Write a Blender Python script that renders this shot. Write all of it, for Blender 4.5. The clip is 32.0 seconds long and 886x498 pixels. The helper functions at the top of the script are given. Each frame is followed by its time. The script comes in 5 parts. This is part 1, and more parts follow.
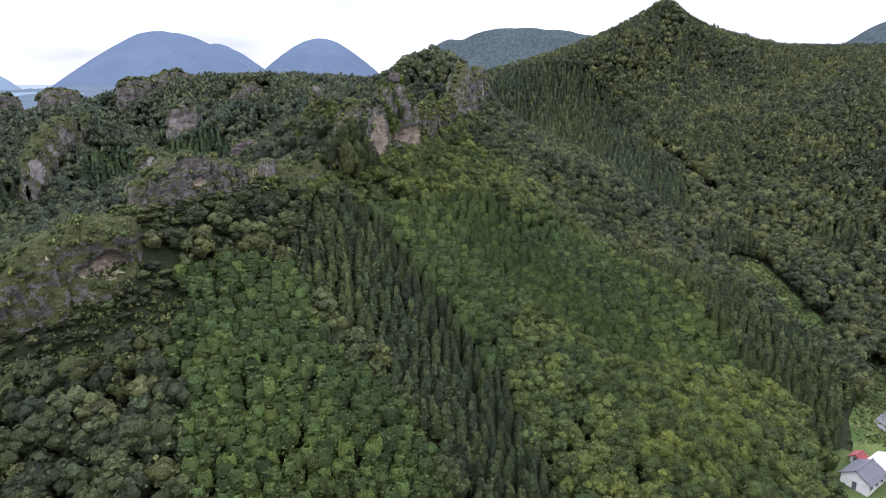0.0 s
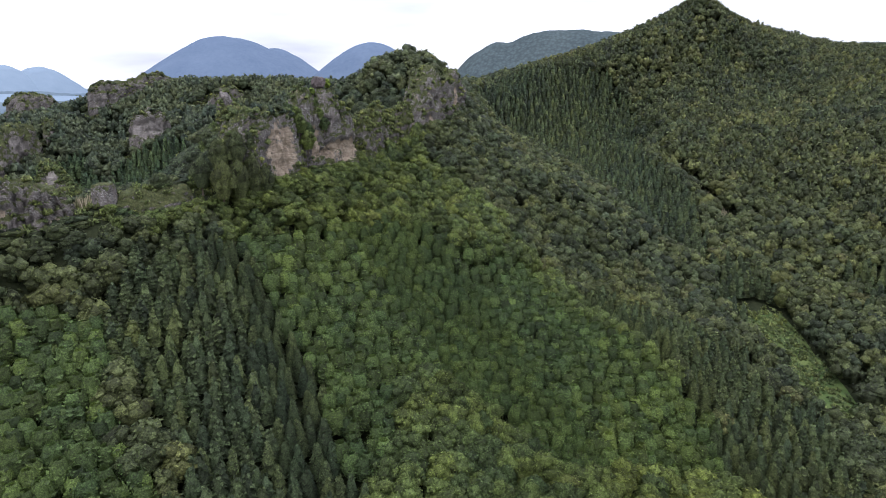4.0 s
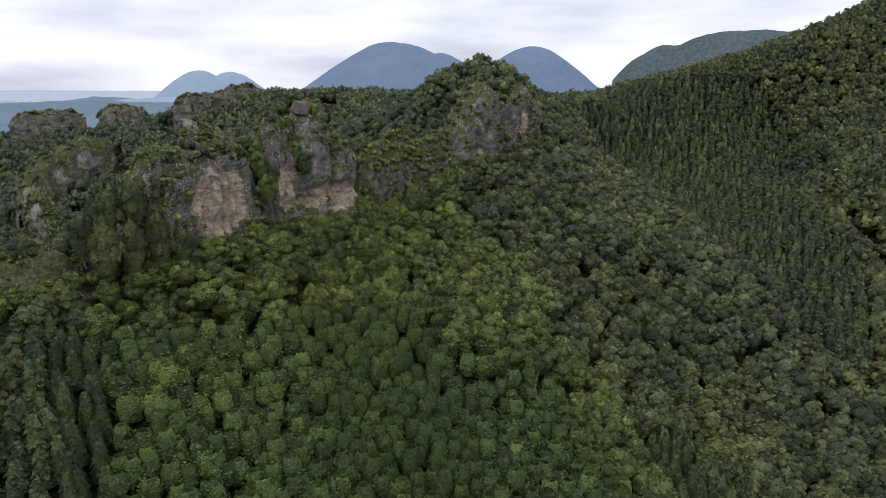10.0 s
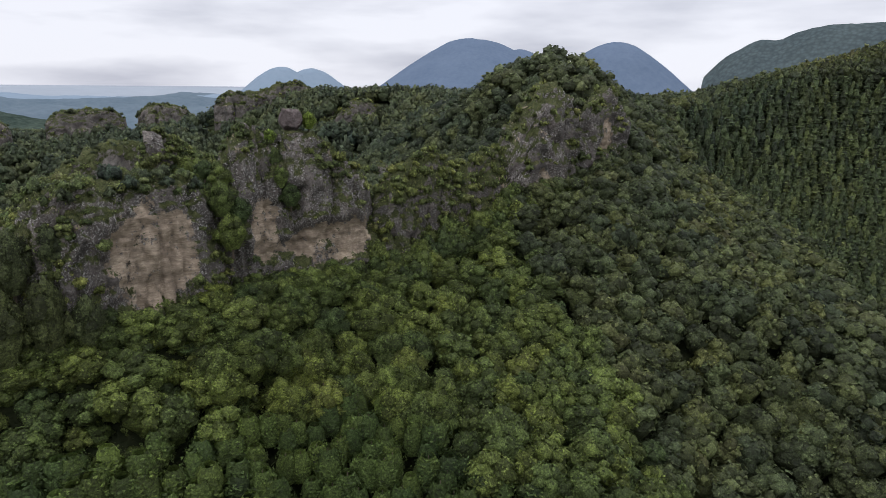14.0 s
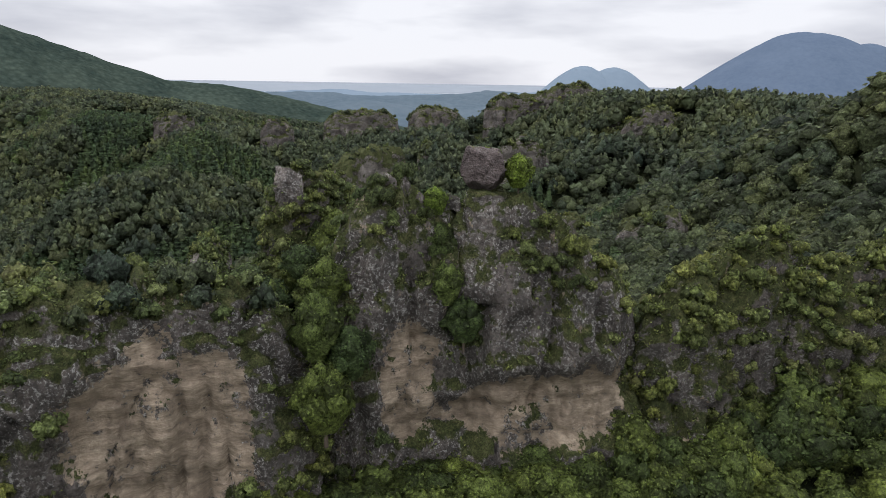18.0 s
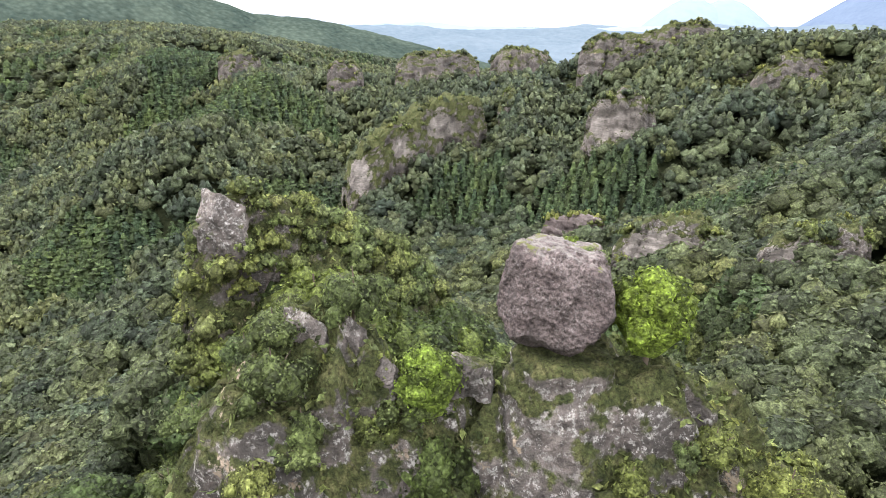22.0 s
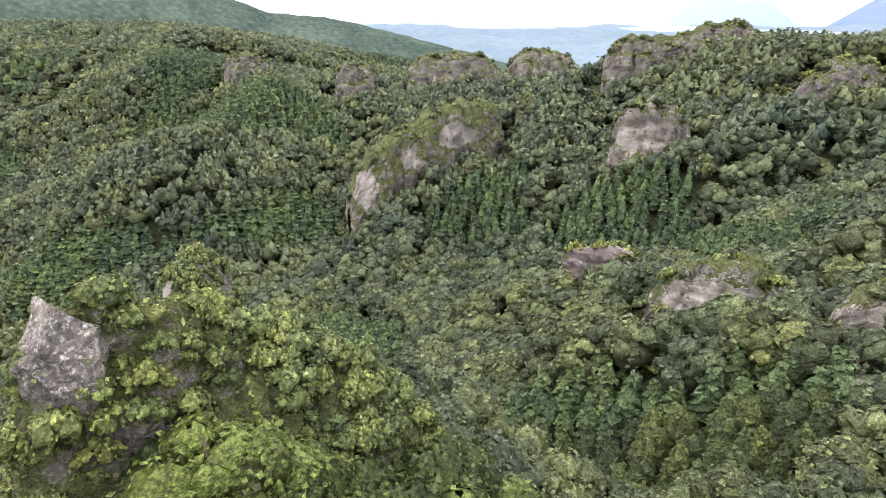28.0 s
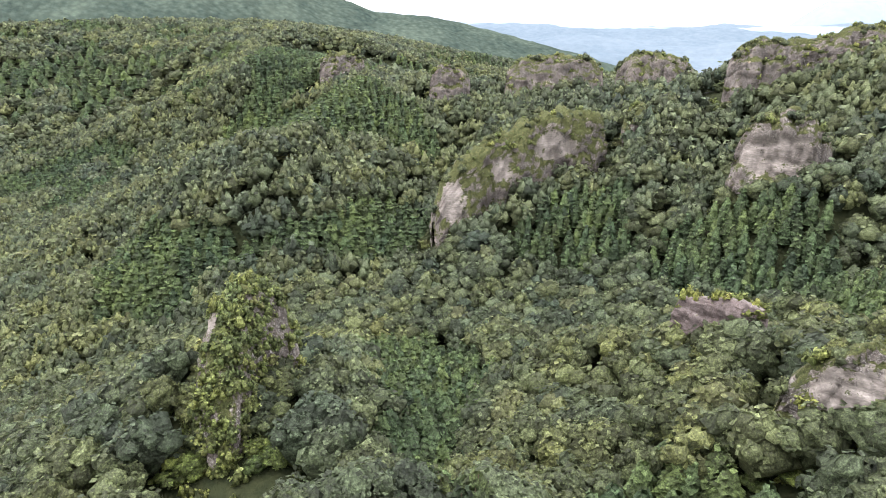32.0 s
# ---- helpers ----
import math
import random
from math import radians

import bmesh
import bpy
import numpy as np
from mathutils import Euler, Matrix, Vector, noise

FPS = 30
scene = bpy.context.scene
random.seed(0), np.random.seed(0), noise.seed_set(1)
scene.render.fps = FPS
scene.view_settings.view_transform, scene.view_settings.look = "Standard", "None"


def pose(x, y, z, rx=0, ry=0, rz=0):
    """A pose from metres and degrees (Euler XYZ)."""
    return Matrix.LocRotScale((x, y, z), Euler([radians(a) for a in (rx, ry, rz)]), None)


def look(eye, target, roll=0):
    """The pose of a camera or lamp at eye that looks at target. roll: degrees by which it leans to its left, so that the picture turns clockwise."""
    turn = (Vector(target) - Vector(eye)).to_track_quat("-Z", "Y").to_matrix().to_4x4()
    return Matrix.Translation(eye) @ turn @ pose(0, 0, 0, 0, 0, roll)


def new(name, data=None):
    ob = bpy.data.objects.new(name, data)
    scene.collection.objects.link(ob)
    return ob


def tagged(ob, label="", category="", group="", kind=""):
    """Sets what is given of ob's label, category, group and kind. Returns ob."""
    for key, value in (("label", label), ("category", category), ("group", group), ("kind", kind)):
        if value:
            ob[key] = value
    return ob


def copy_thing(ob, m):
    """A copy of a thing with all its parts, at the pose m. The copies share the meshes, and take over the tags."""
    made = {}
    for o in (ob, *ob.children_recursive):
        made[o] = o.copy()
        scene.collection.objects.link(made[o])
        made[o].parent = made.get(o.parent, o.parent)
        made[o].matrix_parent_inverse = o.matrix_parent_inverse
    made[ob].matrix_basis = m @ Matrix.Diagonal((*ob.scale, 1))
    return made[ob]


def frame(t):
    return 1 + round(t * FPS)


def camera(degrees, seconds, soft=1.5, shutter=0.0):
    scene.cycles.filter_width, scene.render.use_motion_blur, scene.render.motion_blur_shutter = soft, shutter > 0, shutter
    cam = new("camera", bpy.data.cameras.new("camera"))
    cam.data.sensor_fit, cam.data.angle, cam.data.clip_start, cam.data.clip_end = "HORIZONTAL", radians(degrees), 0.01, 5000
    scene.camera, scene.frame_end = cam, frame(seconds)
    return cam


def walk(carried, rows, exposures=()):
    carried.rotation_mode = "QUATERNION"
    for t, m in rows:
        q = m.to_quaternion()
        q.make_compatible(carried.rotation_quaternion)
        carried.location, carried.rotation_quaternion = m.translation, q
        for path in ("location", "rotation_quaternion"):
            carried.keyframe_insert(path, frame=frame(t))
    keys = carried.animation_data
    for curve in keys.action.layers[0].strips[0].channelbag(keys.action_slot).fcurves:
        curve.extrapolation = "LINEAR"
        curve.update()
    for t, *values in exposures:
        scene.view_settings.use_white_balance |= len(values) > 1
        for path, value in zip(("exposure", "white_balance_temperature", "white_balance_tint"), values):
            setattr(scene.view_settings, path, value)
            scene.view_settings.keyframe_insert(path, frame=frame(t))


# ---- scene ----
cam = camera(68.9, 32.0, soft=0.6)
METRES, EYE, TILT, LEAN, TURN = 300.0, 110.0, -14.4, 0.0, 0.0
ROWS = [
    (0.0, 0.0, 0.0, 0.0, -0.0, 0.0, -0.0),
    (0.5, 0.0165, 0.0168, 0.0045, -0.02, 0.05, -0.02),
    (1.0, 0.0332, 0.0334, 0.0089, 0.36, 0.08, -0.14),
    (1.5, 0.0499, 0.0501, 0.0133, 0.51, 0.13, -0.19),
    (2.0, 0.066, 0.0674, 0.0179, 0.77, 0.18, -0.24),
    (2.5, 0.0814, 0.0852, 0.0227, 1.08, 0.2, -0.32),
    (4.5, 0.14, 0.1591, 0.0427, 7.14, 0.27, -1.85),
    (5.0, 0.1513, 0.1776, 0.0477, 8.98, 0.26, -2.33),
    (5.5, 0.1616, 0.196, 0.0528, 10.23, 0.26, -2.66),
    (6.0, 0.1711, 0.2143, 0.0579, 10.99, 0.24, -2.86),
    (6.5, 0.1793, 0.2315, 0.068, 11.41, 0.21, -2.96),
    (7.0, 0.186, 0.2481, 0.0787, 11.78, 0.24, -3.08),
    (7.5, 0.1923, 0.2643, 0.0866, 12.47, 0.24, -3.27),
    (8.0, 0.1985, 0.2804, 0.0916, 13.23, 0.23, -3.47),
    (8.5, 0.2037, 0.2967, 0.0958, 13.87, 0.19, -3.66),
    (9.0, 0.2077, 0.3128, 0.1, 14.95, 0.11, -3.99),
    (9.5, 0.2102, 0.3277, 0.104, 17.17, -0.06, -4.58),
    (10.0, 0.2116, 0.3435, 0.1087, 19.17, -0.25, -5.12),
    (10.5, 0.2122, 0.3592, 0.1134, 20.39, -0.37, -5.47),
    (11.0, 0.2113, 0.3757, 0.1181, 21.81, -0.55, -5.84),
    (11.5, 0.2085, 0.393, 0.1231, 22.73, -0.68, -6.1),
    (12.0, 0.2041, 0.4112, 0.1282, 23.04, -0.74, -6.24),
    (12.5, 0.1991, 0.4296, 0.1333, 23.42, -0.81, -6.32),
    (13.0, 0.1924, 0.4483, 0.1383, 23.89, -0.87, -6.46),
    (13.5, 0.1844, 0.4672, 0.1439, 24.24, -0.97, -6.56),
    (15.5, 0.1455, 0.5497, 0.1674, 35.25, -2.62, -9.13),
    (16.0, 0.1336, 0.5703, 0.1733, 38.91, -3.23, -9.91),
    (16.5, 0.1206, 0.5901, 0.1788, 42.99, -3.91, -10.73),
    (17.0, 0.1061, 0.6092, 0.1843, 44.32, -4.21, -11.0),
    (17.5, 0.0907, 0.6279, 0.1897, 48.0, -4.91, -11.69),
    (18.0, 0.0745, 0.6454, 0.1948, 51.11, -5.57, -12.22),
    (18.5, 0.0579, 0.6618, 0.2001, 54.08, -7.56, -12.7),
    (19.0, 0.0413, 0.6765, 0.205, 56.17, -10.36, -13.0),
    (19.5, 0.0244, 0.6906, 0.2098, 57.27, -12.35, -13.12),
    (20.0, 0.0083, 0.7032, 0.214, 58.21, -12.59, -13.25),
    (20.5, 0.002, 0.7081, 0.2156, 58.58, -12.68, -13.3),
    (21.0, -0.002, 0.7111, 0.2165, 58.78, -12.73, -13.34),
    (21.5, -0.0059, 0.714, 0.2174, 58.96, -12.77, -13.37),
    (22.0, -0.0098, 0.7169, 0.2183, 59.15, -12.82, -13.4),
    (22.5, -0.0137, 0.7197, 0.2192, 59.31, -12.86, -13.44),
    (23.0, -0.0175, 0.7225, 0.22, 59.5, -12.91, -13.46),
    (23.5, -0.0214, 0.7252, 0.2208, 59.68, -12.96, -13.48),
    (24.0, -0.0252, 0.728, 0.2216, 59.85, -13.0, -13.51),
    (24.5, -0.029, 0.7307, 0.2224, 60.02, -13.05, -13.53),
    (25.0, -0.0329, 0.7334, 0.2231, 60.18, -13.09, -13.56),
    (25.5, -0.0366, 0.736, 0.2238, 60.31, -13.13, -13.58),
    (27.5, -0.0516, 0.7462, 0.2267, 60.77, -13.26, -13.66),
    (28.0, -0.0554, 0.7488, 0.2273, 60.87, -13.29, -13.68),
    (28.5, -0.0593, 0.7513, 0.2279, 60.97, -13.32, -13.7),
    (29.0, -0.0631, 0.7538, 0.2287, 61.09, -13.36, -13.72),
    (29.5, -0.0671, 0.7563, 0.2293, 61.21, -13.39, -13.73),
    (30.0, -0.0709, 0.7587, 0.23, 61.34, -13.44, -13.75),
    (30.5, -0.0749, 0.7612, 0.2306, 61.8, -13.55, -13.8),
    (31.0, -0.0789, 0.7636, 0.231, 62.8, -13.79, -13.91),
    (31.5, -0.0844, 0.7669, 0.232, 64.45, -14.21, -14.08),
    (32.0, -0.1003, 0.7759, 0.2345, 69.96, -15.59, -14.6),
]
walk(cam, [(t, pose(0, 0, EYE, TILT, LEAN, TURN) @ pose(METRES * x, METRES * y, METRES * z, 90 + pitch, roll, yaw)) for t, x, y, z, yaw, pitch, roll in ROWS],
     exposures=[(0.0, -0.03, 5720, 20), (6.0, -0.17, 5850, 16), (9.0, -0.36, 5950, 14.5), (13.0, -0.62, 6080, 14.5), (16.0, -0.62, 6150, 13.5), (18.5, -0.58, 6250, 13), (19.0, 0.05, 6300, 13), (19.8, 0.9, 6400, 14), (25.0, 0.98, 6400, 15.5), (32.0, 1.12, 6450, 17)])

# ---- sky and sun: a bright overcast ----
world = bpy.data.worlds.new("overcast_sky")
scene.world = world
world.use_nodes = True
wn, wl = world.node_tree.nodes, world.node_tree.links
wn.clear()
w_out = wn.new("ShaderNodeOutputWorld")
w_bg = wn.new("ShaderNodeBackground")
w_sky = wn.new("ShaderNodeTexSky")
w_sky.sky_type = "NISHITA"
w_sky.sun_disc = False
w_sky.sun_elevation, w_sky.sun_rotation = radians(55), radians(200)
w_gain = wn.new("ShaderNodeVectorMath")
w_gain.operation = "SCALE"
w_gain.inputs["Scale"].default_value = 0.1
w_tc = wn.new("ShaderNodeTexCoord")
w_map = wn.new("ShaderNodeMapping")
w_map.inputs["Scale"].default_value = (1.3, 1.3, 6.5)
w_noise = wn.new("ShaderNodeTexNoise")
w_noise.inputs["Scale"].default_value = 2.1
w_noise.inputs["Detail"].default_value = 6.0
w_noise.inputs["Roughness"].default_value = 0.52
w_ramp = wn.new("ShaderNodeValToRGB")
w_ramp.color_ramp.elements[0].position, w_ramp.color_ramp.elements[0].color = 0.44, (1.0, 1.0, 1.0, 1)
w_ramp.color_ramp.elements[1].position, w_ramp.color_ramp.elements[1].color = 0.74, (0.57, 0.58, 0.625, 1)
w_mix = wn.new("ShaderNodeMixRGB")
w_mix.inputs[0].default_value = 0.93
wl.new(w_tc.outputs["Generated"], w_map.inputs["Vector"])
wl.new(w_map.outputs["Vector"], w_noise.inputs["Vector"])
wl.new(w_noise.outputs["Fac"], w_ramp.inputs["Fac"])
wl.new(w_sky.outputs["Color"], w_gain.inputs[0])
wl.new(w_gain.outputs[0], w_mix.inputs[1])
wl.new(w_ramp.outputs["Color"], w_mix.inputs[2])
w_sep = wn.new("ShaderNodeSeparateXYZ")
w_lum = wn.new("ShaderNodeMapRange")
w_lum.inputs["From Min"].default_value, w_lum.inputs["From Max"].default_value = 0.12, 1.0
w_lum.inputs["To Min"].default_value, w_lum.inputs["To Max"].default_value = 1.12, 3.5
w_all = wn.new("ShaderNodeVectorMath")
w_all.operation = "SCALE"
wl.new(w_tc.outputs["Generated"], w_sep.inputs[0])
wl.new(w_sep.outputs["Z"], w_lum.inputs["Value"])
wl.new(w_mix.outputs["Color"], w_all.inputs[0])
wl.new(w_lum.outputs[0], w_all.inputs["Scale"])
wl.new(w_all.outputs[0], w_bg.inputs["Color"])
w_bg.inputs["Strength"].default_value = 1.3
wl.new(w_bg.outputs[0], w_out.inputs["Surface"])

sun = new("sun", bpy.data.lights.new("sun", "SUN"))
sun.data.energy, sun.data.angle, sun.data.color = 1.0, radians(25), (1.0, 0.96, 0.9)
sun.matrix_world = look((-60, -120, 300), (0, 100, 0))


# ---- materials ----
class Mat:
    """A small wrapper to wire procedural materials."""

    def __init__(self, name, rough=0.9, spec=0.2):
        self.m = bpy.data.materials.new(name)
        self.m.use_nodes = True
        self.n, self.l = self.m.node_tree.nodes, self.m.node_tree.links
        self.b = self.n["Principled BSDF"]
        self.b.inputs["Roughness"].default_value = rough
        self.b.inputs["Specular IOR Level"].default_value = spec
        self.tc = self.n.new("ShaderNodeTexCoord")
        self.geo = self.n.new("ShaderNodeNewGeometry")

    def noise(self, scale, detail=3.0, rough=0.55, stretch=None, vector=None):
        t = self.n.new("ShaderNodeTexNoise")
        t.inputs["Scale"].default_value, t.inputs["Detail"].default_value, t.inputs["Roughness"].default_value = scale, detail, rough
        v = vector or self.geo.outputs["Position"]
        if stretch:
            mp = self.n.new("ShaderNodeMapping")
            mp.inputs["Scale"].default_value = stretch
            self.l.new(v, mp.inputs["Vector"])
            v = mp.outputs["Vector"]
        self.l.new(v, t.inputs["Vector"])
        return t.outputs["Fac"]

    def voronoi(self, scale, feature="F1", out="Distance", stretch=None):
        t = self.n.new("ShaderNodeTexVoronoi")
        t.feature = feature
        t.inputs["Scale"].default_value = scale
        v = self.geo.outputs["Position"]
        if stretch:
            mp = self.n.new("ShaderNodeMapping")
            mp.inputs["Scale"].default_value = stretch
            self.l.new(v, mp.inputs["Vector"])
            v = mp.outputs["Vector"]
        self.l.new(v, t.inputs["Vector"])
        return t.outputs[out]

    def ramp(self, fac, *stops):
        r = self.n.new("ShaderNodeValToRGB")
        e = r.color_ramp.elements
        while len(e) < len(stops):
            e.new(0.5)
        for el, (p, c) in zip(e, stops):
            el.position = p
            el.color = (*c, 1) if isinstance(c, tuple) else (c, c, c, 1)
        self.l.new(fac, r.inputs["Fac"])
        return r.outputs["Color"]

    def mix(self, fac, a, b, mode="MIX"):
        x = self.n.new("ShaderNodeMixRGB")
        x.blend_type = mode
        for k, v in ((0, fac), (1, a), (2, b)):
            if isinstance(v, (int, float)):
                x.inputs[k].default_value = v if k == 0 else (v, v, v, 1)
            elif isinstance(v, tuple):
                x.inputs[k].default_value = (*v, 1)
            else:
                self.l.new(v, x.inputs[k])
        return x.outputs["Color"]

    def math(self, op, a, b=0.0, clamp=False):
        x = self.n.new("ShaderNodeMath")
        x.operation, x.use_clamp = op, clamp
        for k, v in ((0, a), (1, b)):
            if isinstance(v, (int, float)):
                x.inputs[k].default_value = v
            else:
                self.l.new(v, x.inputs[k])
        return x.outputs[0]

    def up(self):
        s = self.n.new("ShaderNodeSeparateXYZ")
        self.l.new(self.geo.outputs["Normal"], s.inputs[0])
        return s.outputs["Z"]

    def height(self):
        s = self.n.new("ShaderNodeSeparateXYZ")
        self.l.new(self.geo.outputs["Position"], s.inputs[0])
        return s.outputs["Z"]

    def color(self, c):
        self.l.new(c, self.b.inputs["Base Color"])
        return self

    def bump(self, h, strength=0.4, dist=0.2):
        x = self.n.new("ShaderNodeBump")
        x.inputs["Strength"].default_value, x.inputs["Distance"].default_value = strength, dist
        self.l.new(h, x.inputs["Height"])
        self.l.new(x.outputs["Normal"], self.b.inputs["Normal"])
        return self


def foliage(name, dark, mid, light, patch=None, hard=1.0, scale=2.3, gloss=0.25, bough=0.0):
    """Leaves: a colour and a hue for each tree, a finer one for each spray, and patches of stands; the shade between
    clumps is put into the colour.
    """
    k = Mat(name, 0.62, gloss)
    at = k.n.new("ShaderNodeAttribute")
    at.attribute_name = "tint"
    oi = k.n.new("ShaderNodeObjectInfo")
    tree = k.math("FRACT", k.math("ADD", at.outputs["Fac"], oi.outputs["Random"]))
    c = k.ramp(tree, (0.0, dark), (0.45, mid), (1.0, light))
    hue = k.math("FRACT", k.math("MULTIPLY", tree, 13.7))
    c = k.mix(1.0, c, k.ramp(hue, (0.0, (0.94, 0.99, 1.1)), (0.5, (1.0, 1.0, 1.0)), (1.0, (1.08, 1.03, 0.9))), "MULTIPLY")
    leaf = k.ramp(k.geo.outputs["Random Per Island"], (0.0, 0.5), (0.5, 0.95), (1.0, 1.65))
    c = k.mix(1.0, c, leaf, "MULTIPLY")
    stand = k.ramp(k.noise(0.018, 3.0), (0.35, (0.84, 0.88, 0.97)), (0.65, (1.16, 1.11, 0.94)))
    c = k.mix(1.0, c, stand, "MULTIPLY")
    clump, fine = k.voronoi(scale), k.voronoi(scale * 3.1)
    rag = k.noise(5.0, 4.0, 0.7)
    # clump cells: light middles, with the shade of the gaps painted in
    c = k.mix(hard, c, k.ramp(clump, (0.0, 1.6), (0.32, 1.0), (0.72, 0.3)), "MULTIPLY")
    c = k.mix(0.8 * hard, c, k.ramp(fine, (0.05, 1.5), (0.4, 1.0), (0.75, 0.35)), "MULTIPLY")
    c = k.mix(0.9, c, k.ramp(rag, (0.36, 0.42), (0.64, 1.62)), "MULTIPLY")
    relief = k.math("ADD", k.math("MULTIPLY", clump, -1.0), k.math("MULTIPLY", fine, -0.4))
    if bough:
        # whole boughs get the same painted light middles and shaded gaps
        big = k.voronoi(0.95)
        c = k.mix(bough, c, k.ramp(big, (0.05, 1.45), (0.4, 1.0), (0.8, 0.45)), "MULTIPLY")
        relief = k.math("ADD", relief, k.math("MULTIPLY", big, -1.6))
    k.bump(relief, 1.0 * hard, 0.5)
    if patch:
        c = k.mix(k.ramp(tree, (0.95, 0.0), (0.98, 0.16)), c, patch)
    k.color(c)
    k.b.inputs["Transmission Weight"].default_value = 0.0
    tr = k.n.new("ShaderNodeBsdfTranslucent")
    k.l.new(c, tr.inputs["Color"])
    ms = k.n.new("ShaderNodeMixShader")
    ms.inputs[0].default_value = 0.44
    k.l.new(k.b.outputs[0], ms.inputs[1])
    k.l.new(tr.outputs[0], ms.inputs[2])
    k.l.new(ms.outputs[0], k.n["Material Output"].inputs["Surface"])
    return k.m


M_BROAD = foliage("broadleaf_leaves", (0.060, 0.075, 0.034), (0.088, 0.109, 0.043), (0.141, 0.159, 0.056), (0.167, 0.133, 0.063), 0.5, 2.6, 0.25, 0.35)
# bluer, greyer leaves: the air before the distant woods is in their colour
M_WOOD = foliage("hazed_valley_leaves", (0.063, 0.083, 0.046), (0.090, 0.113, 0.056), (0.132, 0.155, 0.068), (0.135, 0.129, 0.069), 0.5, 2.4, 0.25, 0.35)
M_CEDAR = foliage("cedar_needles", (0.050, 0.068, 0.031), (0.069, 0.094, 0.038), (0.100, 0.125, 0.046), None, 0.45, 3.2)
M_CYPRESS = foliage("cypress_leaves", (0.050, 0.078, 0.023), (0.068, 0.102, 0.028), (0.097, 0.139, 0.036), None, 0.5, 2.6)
# brighter, sunlit-looking copy of M_BROAD; the extra light is in its leaf colour
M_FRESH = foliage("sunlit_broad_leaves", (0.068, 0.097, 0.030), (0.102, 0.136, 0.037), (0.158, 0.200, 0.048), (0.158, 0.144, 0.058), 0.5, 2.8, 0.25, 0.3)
# farthest western woods, distance haze put into the leaf colour
M_AIRY = foliage("hazed_blue_green_leaves", (0.065, 0.086, 0.050), (0.094, 0.117, 0.062), (0.137, 0.161, 0.078), None, 0.4, 2.4, 0.25, 0.3)
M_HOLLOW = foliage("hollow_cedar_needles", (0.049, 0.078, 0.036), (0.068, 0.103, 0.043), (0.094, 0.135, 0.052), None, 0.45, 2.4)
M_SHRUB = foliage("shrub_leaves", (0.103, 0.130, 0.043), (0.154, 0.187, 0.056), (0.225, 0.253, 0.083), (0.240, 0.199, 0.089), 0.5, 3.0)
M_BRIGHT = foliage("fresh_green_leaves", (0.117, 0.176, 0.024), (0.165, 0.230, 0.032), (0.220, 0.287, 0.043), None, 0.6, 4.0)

M_BRIGHT_GRASS = foliage("meadow_grass", (0.075, 0.105, 0.038), (0.115, 0.15, 0.05), (0.17, 0.195, 0.075), None, 0.4, 3.0)

k = Mat("bark", 0.95, 0.1)
k.color(k.ramp(k.noise(6.0, 4.0, 0.6, (1, 1, 0.2)), (0.3, (0.06, 0.045, 0.035)), (0.7, (0.16, 0.13, 0.1))))
k.bump(k.noise(14.0, 3.0, 0.6, (1, 1, 0.15)), 0.5, 0.05)
M_BARK = k.m

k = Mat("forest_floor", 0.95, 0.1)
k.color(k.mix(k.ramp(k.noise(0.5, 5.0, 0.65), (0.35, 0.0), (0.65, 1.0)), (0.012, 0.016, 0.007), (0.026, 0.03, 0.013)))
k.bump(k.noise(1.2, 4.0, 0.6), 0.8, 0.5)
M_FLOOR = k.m


